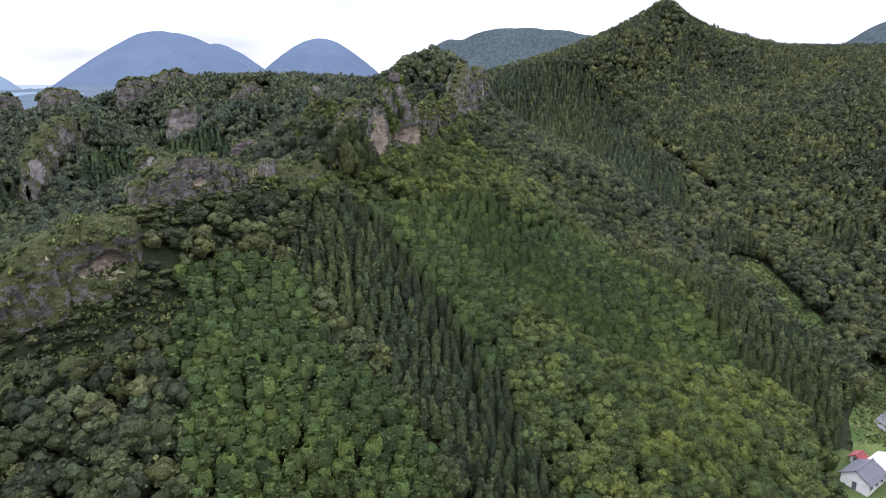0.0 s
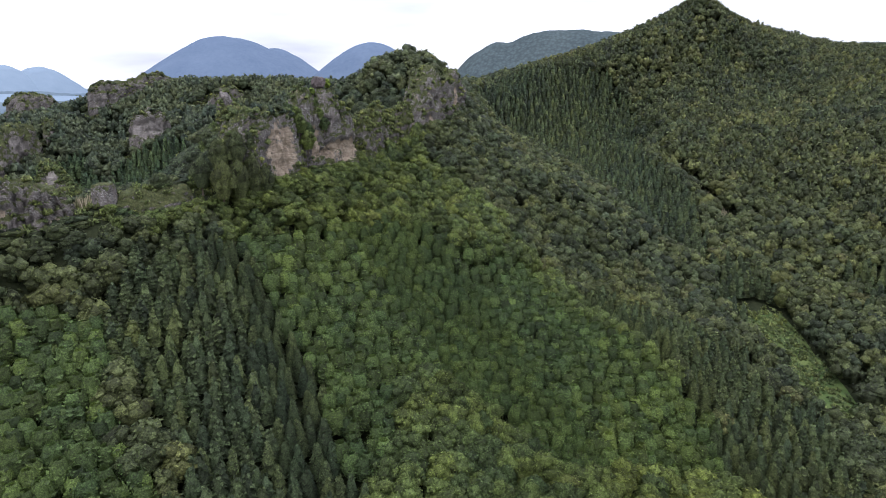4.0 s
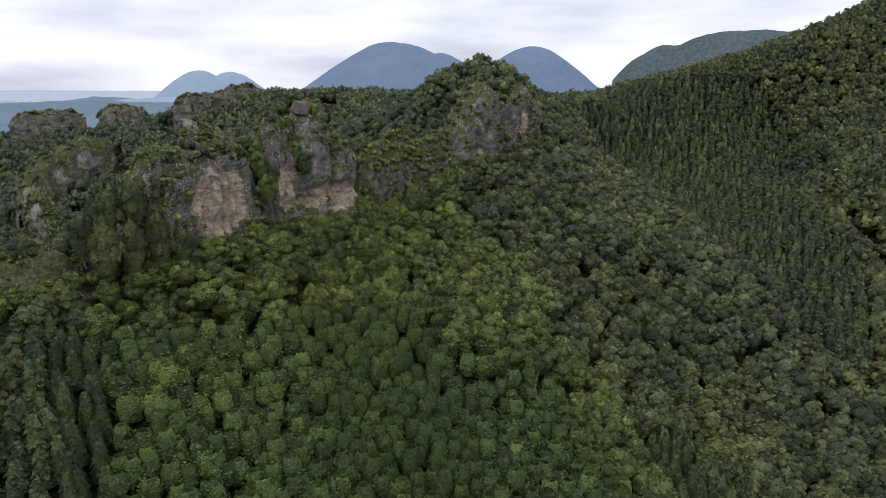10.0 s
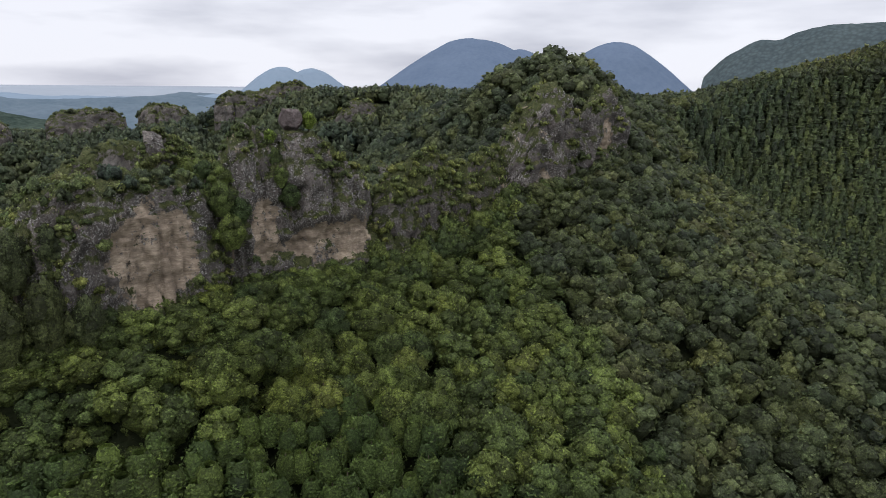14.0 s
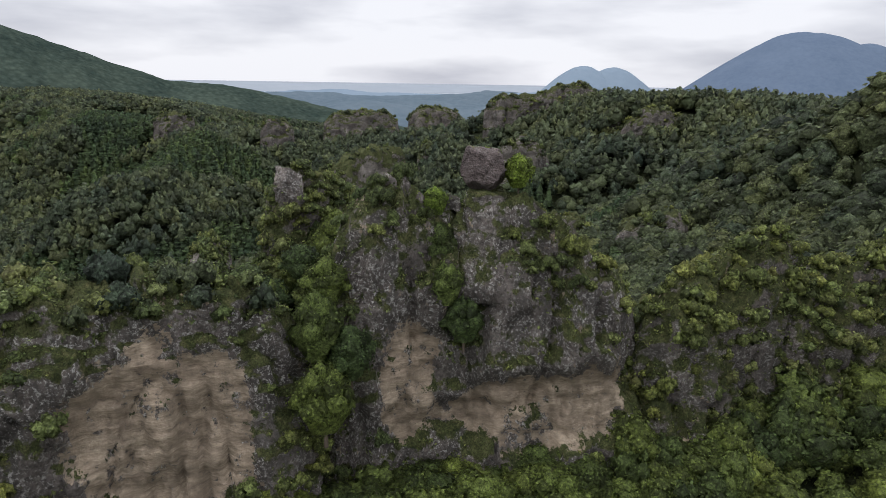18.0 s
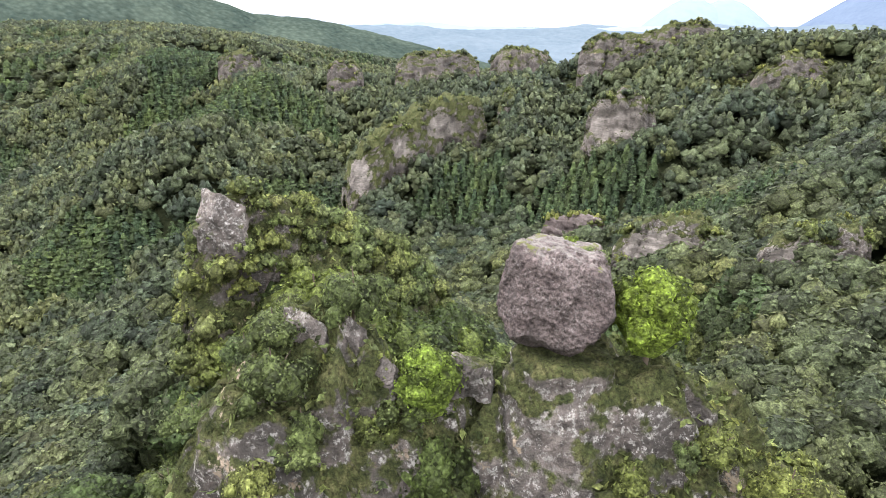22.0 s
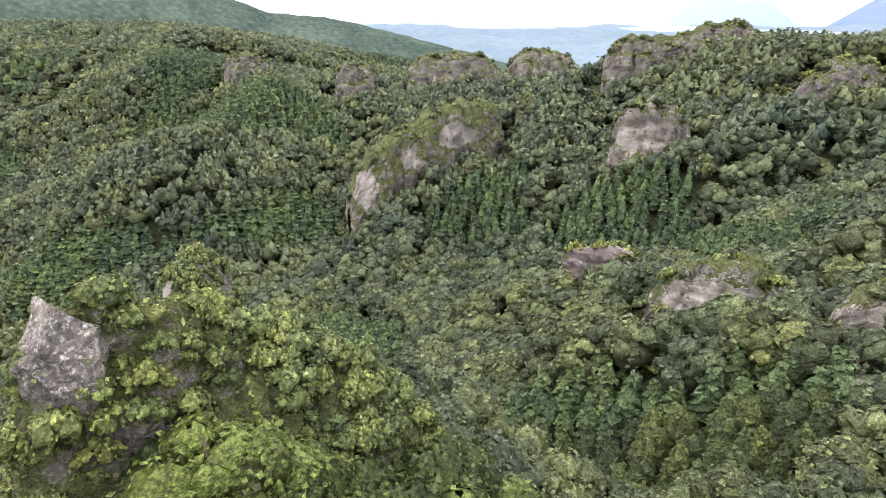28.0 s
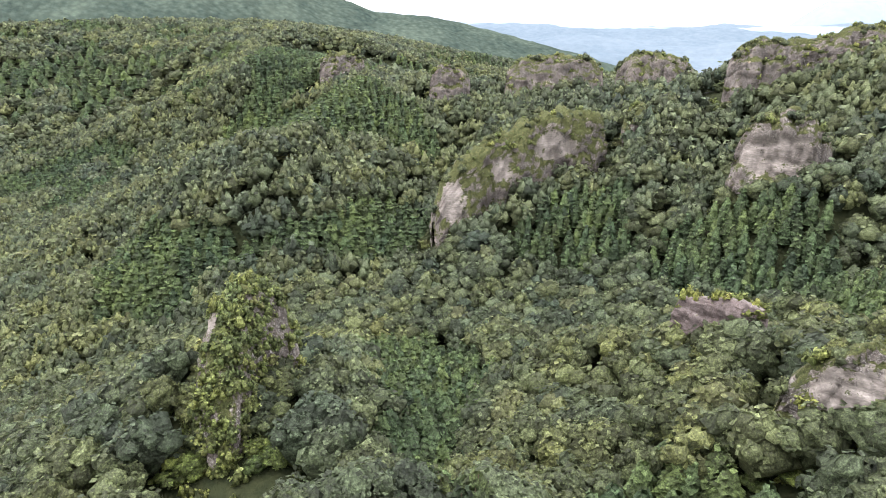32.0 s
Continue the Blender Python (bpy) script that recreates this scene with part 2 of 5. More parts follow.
def rock_material(name, moss_amount, white=0.85, tone=1.0, fresh=((0.16, 0.124, 0.09), (0.285, 0.228, 0.166), (0.42, 0.348, 0.255))):
    """Grey breccia under lichen, streaks and moss; where it is freshly broken (tint), layered paler rock."""
    k = Mat(name, 0.92, 0.15)
    base = k.ramp(k.noise(0.22, 5.0, 0.6), (0.3, (0.085 * tone, 0.073 * tone, 0.064 * tone)), (0.5, (0.145 * tone, 0.126 * tone, 0.112 * tone)), (0.7, (0.225 * tone, 0.195 * tone, 0.174 * tone)))
    grain = k.ramp(k.noise(2.6, 6.0, 0.75), (0.34, 0.35), (0.66, 1.6))
    c = k.mix(1.0, base, grain, "MULTIPLY")
    clast = k.voronoi(1.7)
    c = k.mix(k.ramp(clast, (0.08, 0.5), (0.3, 0.0)), c, (0.075, 0.066, 0.06))
    streak = k.ramp(k.noise(0.55, 4.0, 0.6, (1.0, 1.0, 0.12)), (0.44, 0.0), (0.6, 0.75))
    c = k.mix(streak, c, (0.06, 0.055, 0.05))
    lichen = k.ramp(k.noise(3.4, 6.0, 0.8), (0.52, 0.0), (0.6, 1.0))
    region = k.ramp(k.noise(0.3, 3.0, 0.6), (0.36, 0.15 * white), (0.55, white))
    c = k.mix(k.mix(1.0, lichen, region, "MULTIPLY"), c, (0.46, 0.45, 0.415))
    at = k.n.new("ShaderNodeAttribute")
    at.attribute_name = "tint"
    bare = k.math("ADD", at.outputs["Fac"], k.math("MULTIPLY", k.math("SUBTRACT", k.mix(0.5, k.noise(0.9, 6.0, 0.75), k.noise(0.2, 5.0, 0.7)), 0.5), 5.2))
    bare = k.ramp(bare, (0.5, 0.0), (0.64, 1.0))
    lay = k.mix(0.3, k.noise(0.8, 6.0, 0.72, (0.2, 0.2, 1.9)), k.noise(0.7, 6.0, 0.75, (1.0, 1.0, 1.3)))
    f = k.ramp(lay, (0.3, fresh[0]), (0.5, fresh[1]), (0.68, fresh[2]))
    f = k.mix(1.0, f, k.ramp(k.noise(2.2, 6.0, 0.75, (0.5, 0.5, 2.0)), (0.3, 0.5), (0.68, 1.3)), "MULTIPLY")
    f = k.mix(k.ramp(k.noise(0.35, 5.0, 0.65, (1.0, 1.0, 0.4)), (0.46, 0.0), (0.66, 0.6)), f, tuple(0.6 * v for v in fresh[0]))
    f = k.mix(k.ramp(k.noise(0.8, 5.0, 0.6, (1.0, 1.0, 0.1)), (0.54, 0.0), (0.68, 0.35)), f, tuple(0.5 * v for v in fresh[0]))
    c = k.mix(bare, c, f)
    moss = k.math("ADD", k.up(), k.math("MULTIPLY", k.math("SUBTRACT", k.noise(0.55, 5.0, 0.7), 0.5), 2.6))
    moss = k.math("SUBTRACT", moss, k.math("MULTIPLY", bare, 0.75))
    mossf = k.ramp(moss, (0.62 - moss_amount, 0.0), (0.78 - moss_amount, 1.0))
    green = k.ramp(k.noise(1.6, 5.0, 0.7), (0.3, (0.02, 0.027, 0.01)), (0.5, (0.045, 0.052, 0.018)), (0.72, (0.1, 0.095, 0.042)))
    green = k.mix(1.0, green, k.ramp(k.noise(7.0, 5.0, 0.75), (0.34, 0.3), (0.66, 1.8)), "MULTIPLY")
    c = k.mix(mossf, c, green)
    k.color(c)
    h = k.mix(0.45, k.noise(0.9, 6.0, 0.65), k.noise(5.0, 5.0, 0.7))
    h = k.mix(k.mix(1.0, bare, 0.5, "MULTIPLY"), h, lay)
    k.bump(h, 1.0, 0.6)
    return k.m


PALE = ((0.12, 0.106, 0.093), (0.2, 0.18, 0.16), (0.3, 0.275, 0.247))
M_ROCK = rock_material("breccia_rock", 0.4, 0.8, 0.72)
M_ROCK_GREY = rock_material("grey_bluff_rock", 0.28, 0.5, 0.75)
M_ROCK_MOSSY = rock_material("mossy_breccia_rock", 0.6, 0.5, 0.75)
M_ROCK_PALE = rock_material("pale_breccia_rock", 0.36, 0.6, 0.9, PALE)
M_MOSSY_PALE = rock_material("mossy_pale_rock", 0.62, 0.5, 0.85, PALE)
M_ROCK_BARE = rock_material("bare_breccia_rock", -0.38, 0.3)
M_ROCK_RIB = rock_material("pale_jutting_rock", -0.2, 0.6, 1.15)

k = Mat("pitted_purple_rock", 0.93, 0.12)
c = k.ramp(k.noise(1.1, 6.0, 0.65), (0.3, (0.06, 0.047, 0.045)), (0.5, (0.097, 0.078, 0.073)), (0.7, (0.14, 0.117, 0.109)))
c = k.mix(1.0, c, k.ramp(k.noise(9.0, 6.0, 0.75), (0.36, 0.35), (0.64, 1.7)), "MULTIPLY")
speck = k.mix(1.0, k.ramp(k.noise(16.0, 6.0, 0.8), (0.52, 0.0), (0.62, 1.0)), k.ramp(k.noise(1.3, 4.0, 0.7), (0.42, 0.0), (0.6, 0.7)), "MULTIPLY")
c = k.mix(speck, c, (0.27, 0.255, 0.24))
pits = k.voronoi(7.0)
c = k.mix(k.ramp(pits, (0.12, 0.6), (0.3, 0.0)), c, (0.05, 0.042, 0.04))
c = k.mix(k.ramp(k.noise(0.9, 4.0, 0.6, (1, 1, 0.25)), (0.5, 0.0), (0.64, 0.5)), c, (0.07, 0.06, 0.057))
crust = k.math("ADD", k.math("MULTIPLY", k.up(), 0.42), k.noise(3.0, 6.0, 0.8))
c = k.mix(k.ramp(crust, (0.82, 0.0), (1.0, 0.8)), c, (0.2, 0.187, 0.17))
cap = k.math("ADD", k.math("MULTIPLY", k.up(), 0.3), k.noise(0.9, 5.0, 0.75))
c = k.mix(k.ramp(cap, (0.82, 0.0), (0.88, 0.9)), c, (0.1, 0.11, 0.03))
k.color(c)
k.bump(k.mix(0.4, k.noise(5.0, 6.0, 0.75), pits), 1.0, 0.22)
M_BOULDER = k.m

k = Mat("meadow", 0.9, 0.15)
k.color(k.mix(k.ramp(k.noise(0.12, 4.0, 0.6), (0.4, 0.0), (0.6, 1.0)), (0.045, 0.072, 0.02), (0.09, 0.115, 0.034)))
k.bump(k.noise(3.0, 4.0, 0.7), 0.6, 0.2)
M_MEADOW = k.m
k = Mat("dry_scar", 0.95, 0.1)
k.color(k.ramp(k.noise(0.6, 5.0, 0.65), (0.35, (0.05, 0.058, 0.022)), (0.65, (0.13, 0.11, 0.065))))
k.bump(k.noise(2.0, 4.0, 0.7), 0.6, 0.3)
M_SCAR = k.m
k = Mat("dry_stalks", 0.95, 0.1)
k.color(k.ramp(k.geo.outputs["Random Per Island"], (0.0, (0.12, 0.12, 0.06)), (1.0, (0.34, 0.29, 0.2))))
M_STALK = k.m
k = Mat("asphalt", 0.9, 0.2)
k.color(k.ramp(k.noise(2.0, 4.0), (0.3, (0.11, 0.11, 0.115)), (0.7, (0.18, 0.175, 0.175))))
M_ASPHALT = k.m


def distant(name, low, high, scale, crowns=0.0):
    """Far woods seen through kilometres of air: haze put into their colour and a faint glow."""
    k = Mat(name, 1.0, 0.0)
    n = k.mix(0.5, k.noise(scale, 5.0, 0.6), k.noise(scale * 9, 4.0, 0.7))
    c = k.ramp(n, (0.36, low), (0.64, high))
    # shade between the far crowns, painted as darker cell edges
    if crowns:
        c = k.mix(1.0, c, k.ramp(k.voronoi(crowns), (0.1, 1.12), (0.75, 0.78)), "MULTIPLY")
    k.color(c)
    # faint glow added on top of the haze colour
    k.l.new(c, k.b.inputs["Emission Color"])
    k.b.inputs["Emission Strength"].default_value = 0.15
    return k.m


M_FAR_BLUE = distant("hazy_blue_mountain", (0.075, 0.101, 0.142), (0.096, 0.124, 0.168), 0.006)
M_FAR_PALE = distant("hazy_pale_mountain", (0.135, 0.175, 0.215), (0.155, 0.195, 0.235), 0.003)
M_FAR_GREEN = distant("hazy_wooded_plateau", (0.046, 0.06, 0.063), (0.066, 0.083, 0.083), 0.01, 0.13)
M_FAR_DARK = distant("hazy_dark_hill", (0.019, 0.029, 0.025), (0.05, 0.066, 0.051), 0.016, 0.16)
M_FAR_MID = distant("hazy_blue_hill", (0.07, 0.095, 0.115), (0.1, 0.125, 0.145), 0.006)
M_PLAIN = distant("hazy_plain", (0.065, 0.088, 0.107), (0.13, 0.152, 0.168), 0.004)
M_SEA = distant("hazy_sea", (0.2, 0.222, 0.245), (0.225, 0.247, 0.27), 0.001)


# ---- mesh helpers ----
def mesh_from(name, V, F, mats, smooth=True, tint=None, index=None, normals=None):
    """A mesh from arrays: V (n, 3), F (m, 3 or 4), tint a value for each vertex."""
    me = bpy.data.meshes.new(name)
    V, F = np.ascontiguousarray(V, np.float32), np.ascontiguousarray(F, np.int32)
    m, s = F.shape
    me.vertices.add(len(V))
    me.vertices.foreach_set("co", V.ravel())
    me.loops.add(m * s)
    me.loops.foreach_set("vertex_index", F.ravel())
    me.polygons.add(m)
    me.polygons.foreach_set("loop_start", np.arange(0, m * s, s, dtype=np.int32))
    me.polygons.foreach_set("use_smooth", np.full(m, smooth, bool))
    for mt in mats if isinstance(mats, (list, tuple)) else [mats]:
        me.materials.append(mt)
    if index is not None:
        me.polygons.foreach_set("material_index", np.ascontiguousarray(index, np.int32))
    if tint is not None:
        me.attributes.new("tint", "FLOAT", "POINT").data.foreach_set("value", np.ascontiguousarray(tint, np.float32))
    me.update(calc_edges=True)
    if normals is not None:
        N = np.ascontiguousarray(normals / np.maximum(np.linalg.norm(normals, axis=1), 1e-6)[:, None], np.float32)
        me.attributes.new("custom_normal", "FLOAT_VECTOR", "POINT").data.foreach_set("vector", N.ravel())
    return me


def child(name, me, parent, label=""):
    ob = new(name, me)
    ob.parent = parent
    return tagged(ob, label)


def vnoise(P, scale, octaves=3, seed=0.0):
    """Smooth value noise for arrays of points, about -1 to 1."""
    P = np.asarray(P, float) / scale + np.array([seed * 17.3, seed * 7.9, seed * 3.1])
    out, amp, tot = np.zeros(len(P)), 1.0, 0.0
    for o in range(octaves):
        i = np.floor(P).astype(np.int64)
        f = P - i
        f = f * f * (3 - 2 * f)
        val = 0
        for dx in (0, 1):
            for dy in (0, 1):
                for dz in (0, 1):
                    h = (i[:, 0] + dx) * 73856093 ^ (i[:, 1] + dy) * 19349663 ^ (i[:, 2] + dz) * 83492791
                    h = (h ^ (h >> 13)) * 1274126177 & 0xFFFFFF
                    w = (f[:, 0] if dx else 1 - f[:, 0]) * (f[:, 1] if dy else 1 - f[:, 1]) * (f[:, 2] if dz else 1 - f[:, 2])
                    val = val + w * (h / 0x7FFFFF - 1)
        out += amp * val
        tot += amp
        P, amp = P * 2.03 + 5.7, amp * 0.5
    return out / tot


def cells(P, scale, seed=0.0):
    """Cellular noise: a value for each block (-0.5 to 0.5) and the distance to the block's edge."""
    P = np.asarray(P, float) / scale + seed * 11.7
    i = np.floor(P).astype(np.int64)
    best, second, val = np.full(len(P), 9.0), np.full(len(P), 9.0), np.zeros(len(P))
    for dx in (-1, 0, 1):
        for dy in (-1, 0, 1):
            for dz in (-1, 0, 1):
                c = i + [dx, dy, dz]
                h = c[:, 0] * 73856093 ^ c[:, 1] * 19349663 ^ c[:, 2] * 83492791
                h = (h ^ (h >> 13)) * 1274126177 & 0xFFFFFFFF
                off = np.stack([(h & 255) / 255, (h >> 8 & 255) / 255, (h >> 16 & 255) / 255], 1)
                d = np.linalg.norm(c + off - P, axis=1)
                closer = d < best
                second = np.where(closer, best, np.minimum(second, d))
                val = np.where(closer, (h >> 24 & 255) / 255 - 0.5, val)
                best = np.minimum(best, d)
    return val, second - best


# ---- the lie of the land: ridge, slope and valley lines (x, y, height) ----
LINES = []


def course(*points):
    LINES.append(list(points))


# main crest, from the cave spur over the cliffs to the pointed peak
course((-150, 95, 42), (-112, 112, 58), (-86, 126, 74), (-70, 142, 82), (-62, 160, 84), (-48, 172, 85), (-37, 187, 85), (-32, 199, 85), (-27, 212, 84), (-22, 226, 84), (-18, 238, 84), (-12, 249, 86), (-6, 258, 88), (1, 270, 92), (7, 286, 97), (13, 306, 101), (8, 328, 110), (0, 345, 114), (10, 378, 106), (36, 410, 106), (92, 450, 120), (128, 480, 141), (147, 490, 150), (162, 496, 163), (178, 499, 151), (200, 500, 142), (250, 505, 131), (330, 520, 128), (450, 540, 118))
# foot of the cliffs on the side of the morning
course((-90, 108, 52), (-62, 128, 62), (-46, 152, 66), (-30, 172, 70), (-20, 190, 70), (-13, 206, 74), (-8, 224, 75), (-2, 240, 77), (6, 254, 79), (13, 268, 84), (20, 280, 86), (37, 300, 82))
# foot of the faces
course((-28, 192, 81), (-23, 200, 83), (-19, 209, 83), (-15, 218, 84), (-12.5, 228, 84), (-8.5, 238, 84), (-4.5, 248, 83), (0, 258, 84), (7, 268, 88), (14, 280, 92))
# traverses of the wooded slope
course((-130, 70, 34), (-73, 106, 46), (-36, 99, 41), (-19, 124, 45), (21, 129, 29), (53, 130, 28), (88, 132, 15))
course((-40, 135, 56), (-26, 145, 56), (-17, 162, 60), (2, 165, 50), (39, 174, 38), (62, 182, 36), (90, 172, 23))
course((-10, 186, 66), (7, 194, 55), (32, 214, 53), (43, 223, 53), (64, 242, 44), (76, 201, 42), (103, 216, 34))
course((7, 232, 71), (30, 225, 64), (39, 270, 68), (56, 261, 54), (71, 266, 55), (95, 272, 51))
course((30, 325, 90), (34, 350, 86))
course((49, 280, 72), (60, 310, 72), (72, 347, 72), (40, 372, 86), (99, 428, 94), (112, 390, 78))
# valley floor with the road, up to the scar
course((70, 20, 2), (110, 90, 10), (108, 140, 15), (124, 172, 19), (122, 205, 27), (128, 255, 42), (132, 292, 52), (122, 330, 66), (116, 365, 78), (125, 410, 94))
course((190, 60, 8), (170, 140, 18), (168, 200, 30), (160, 250, 44))
# hillside across the valley
course((260, 150, 60), (215, 230, 62), (200, 300, 74), (180, 350, 84), (172, 400, 94), (185, 445, 108))
course((340, 200, 108), (290, 290, 110), (262, 360, 112), (255, 420, 118), (270, 470, 126))
course((430, 300, 130), (380, 400, 132))
# ground below the start
course((-120, 10, 16), (-40, 30, 18), (10, 50, 12), (60, 70, 8))
# foot of the ridge on the evening side
course((-120, 150, 48), (-80, 178, 62), (-58, 196, 74), (-45, 212, 80), (-34, 226, 86), (-28, 240, 87), (-22, 254, 86), (-14, 268, 88), (-8, 284, 92), (0, 310, 96))
# the pinnacle's spur
course((-43, 232, 98), (-47, 239, 98), (-55, 249, 92), (-66, 258, 82))
course((-52, 222, 76), (-62, 232, 78), (-72, 245, 74))
course((-34, 252, 84), (-46, 262, 78), (-58, 272, 70))
# hollow behind the ridge
course((-28, 275, 84), (-42, 281, 79), (-57, 286, 75), (-64, 277, 67), (-86, 276, 62), (-118, 267, 58))
course((-74, 291, 75), (-65, 296, 80), (-57, 300, 83), (-46, 306, 86), (-38, 314, 88))
course((-160, 354, 74), (-146, 359, 78), (-134, 366, 80))
course((-20, 310, 94), (-51, 312, 83), (-64, 306, 76), (-80, 312, 70), (-100, 318, 62))
course((-5, 345, 98), (-50, 350, 88), (-85, 350, 78), (-114, 372, 76), (-122, 345, 64))
course((-153, 329, 54), (-177, 302, 51), (-165, 270, 46), (-170, 240, 40), (-187, 217, 31), (-200, 170, 18), (-200, 100, 0))
# spur of the lesser pinnacle
course((-80, 240, 66), (-96, 242, 68), (-111, 243, 74), (-122, 238, 66), (-136, 226, 52), (-155, 205, 36))
# far side of the hollow
course((-209, 230, 37), (-214, 247, 47), (-228, 248, 64), (-243, 262, 68), (-232, 300, 66), (-222, 330, 72))
course((-187, 300, 58), (-188, 330, 70), (-198, 362, 78), (-232, 368, 88))
course((-328, 219, 38), (-304, 211, 46), (-270, 235, 58), (-295, 267, 70), (-305, 300, 84))
# skyline of outcrops
course((-470, 240, 92), (-400, 275, 92), (-332, 306, 89), (-274, 338, 85), (-238, 369, 90), (-212, 388, 92), (-182, 411, 105), (-140, 427, 109), (-95, 438, 109), (-40, 432, 106), (10, 425, 104))
course((-165, 378, 80), (-140, 374, 82), (-118, 400, 92))
# the wooded hump behind the buttress
course((-75, 345, 86), (-40, 342, 104), (-20, 342, 112), (-6, 341, 117))
# ground behind the skyline
course((-520, 330, 50), (-330, 400, 55), (-240, 470, 60), (-120, 530, 70), (0, 540, 80), (80, 560, 100))
course((-700, 40, 98), (-600, 180, 93), (-548, 280, 90), (-530, 380, 78), (-540, 470, 55))
course((-480, 120, 52), (-400, 130, 30), (-300, 120, 15))
course((-470, 190, 66), (-430, 220, 62), (-400, 240, 72))
course((160, 620, 110), (330, 650, 100))


RELIEF = []


def swell(rise, width, *points):
    """A spur (or, with a negative rise, a gully) laid over the land along points."""
    RELIEF.append((rise, width, points))


swell(7, 12, (-262, 229), (-242, 262), (-264, 282), (-285, 298))
swell(-9, 11, (-186, 276), (-201, 291), (-224, 310), (-243, 324))
swell(6, 8, (-201, 371), (-175, 352), (-160, 332))
swell(-6, 6, (-163, 329), (-178, 343), (-190, 352))
swell(-6, 9, (-153, 343), (-162, 360), (-176, 379))
swell(-10, 14, (-260, 205), (-280, 232), (-322, 248), (-317, 274))
swell(9, 18, (-401, 201), (-390, 235), (-365, 262))
swell(5, 9, (-126, 356), (-121, 390))
swell(-6, 9, (-112, 362), (-103, 388))
swell(8, 9, (-112, 300), (-94, 306), (-76, 306))
swell(-4, 10, (-95, 268), (-125, 280), (-160, 288))


def seg_dist(x, y, line):
    d = np.full(len(x), 1e9)
    for (ax, ay), (bx, by) in zip(line[:-1], line[1:]):
        vx, vy = bx - ax, by - ay
        t = np.clip(((x - ax) * vx + (y - ay) * vy) / (vx * vx + vy * vy), 0, 1)
        d = np.minimum(d, np.hypot(x - ax - t * vx, y - ay - t * vy))
    return d


def sampled(lines, step=14.0):
    pts = []
    for ln in lines:
        for a, b in zip(ln[:-1], ln[1:]):
            a, b = np.array(a, float), np.array(b, float)
            n = max(1, int(np.linalg.norm((b - a)[:2]) / step))
            pts += [a + (b - a) * j / n for j in range(n)]
        pts.append(np.array(ln[-1], float))
    return np.array(pts)


CTRL = sampled(LINES)
SOFT2 = 4.0 ** 2
_d = np.sqrt(((CTRL[:, None, :2] - CTRL[None, :, :2]) ** 2).sum(2) + SOFT2)
_n = len(CTRL)
_A = np.zeros((_n + 1, _n + 1))
_A[:_n, :_n] = _d - 0.6 * np.eye(_n)
_A[_n, :_n] = _A[:_n, _n] = 1
WEIGHTS = np.linalg.solve(_A, np.append(CTRL[:, 2], 0))


def land(x, y):
    """Height of the ground."""
    x, y = np.atleast_1d(np.asarray(x, float)), np.atleast_1d(np.asarray(y, float))
    z = np.empty(len(x))
    for s in range(0, len(x), 4000):
        p = np.stack([x[s:s + 4000], y[s:s + 4000]], 1)
        d = np.sqrt(((p[:, None] - CTRL[None, :, :2]) ** 2).sum(2) + SOFT2)
        z[s:s + 4000] = d @ WEIGHTS[:-1] + WEIGHTS[-1]
    for rise, width, points in RELIEF:
        z += rise * np.exp(-(seg_dist(x, y, points) / width) ** 2)
    q = np.stack([x, y, 0 * x], 1)
    far = np.clip((np.hypot(x + 60, y - 260) - 610) / 300, 0, 1)
    far = far * far * (3 - 2 * far)
    base = 15 + 30 * vnoise(q, 420, 3, 2.0) + 40 * np.clip((x + 100) / 900, -0.3, 1)
    z = z * (1 - far) + base * far
    return z + 1.2 * vnoise(q, 22, 3, 1.0)


def build_ground():
    rad = [0.0]
    while rad[-1] < 4700:
        rad.append(rad[-1] + max(2.0, rad[-1] * 0.022))
    rad = np.array(rad[1:])
    na = 280
    th = np.linspace(0, 2 * np.pi, na, endpoint=False)
    x = (-12 + rad[:, None] * np.cos(th)).ravel()
    y = (232 + rad[:, None] * np.sin(th)).ravel()
    z = land(x, y)
    V = np.vstack([np.stack([x, y, z], 1), [[-12, 232, land(-12, 232)[0]]]])
    i, j = np.meshgrid(np.arange(len(rad) - 1), np.arange(na), indexing="ij")
    a, b = (i * na + j).ravel(), (i * na + (j + 1) % na).ravel()
    F = np.stack([a, a + na, b + na, b], 1)
    c = len(V) - 1
    fan = np.stack([np.full(na, c), np.arange(na), (np.arange(na) + 1) % na, (np.arange(na) + 1) % na], 1)
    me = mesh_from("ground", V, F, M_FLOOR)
    bm = bmesh.new()
    bm.from_mesh(me)
    bm.verts.ensure_lookup_table()
    for q in fan:
        bm.faces.new([bm.verts[v] for v in q[:3]]).smooth = True
    bm.to_mesh(me)
    bm.free()
    return tagged(new("ground", me), "dark leafy forest floor over hills and valleys", "ground", kind="structure")


build_ground()


# ---- rock ----
ROCK_TOPS, SKIRTS, CAPS, CLEAR = [], [], [], []


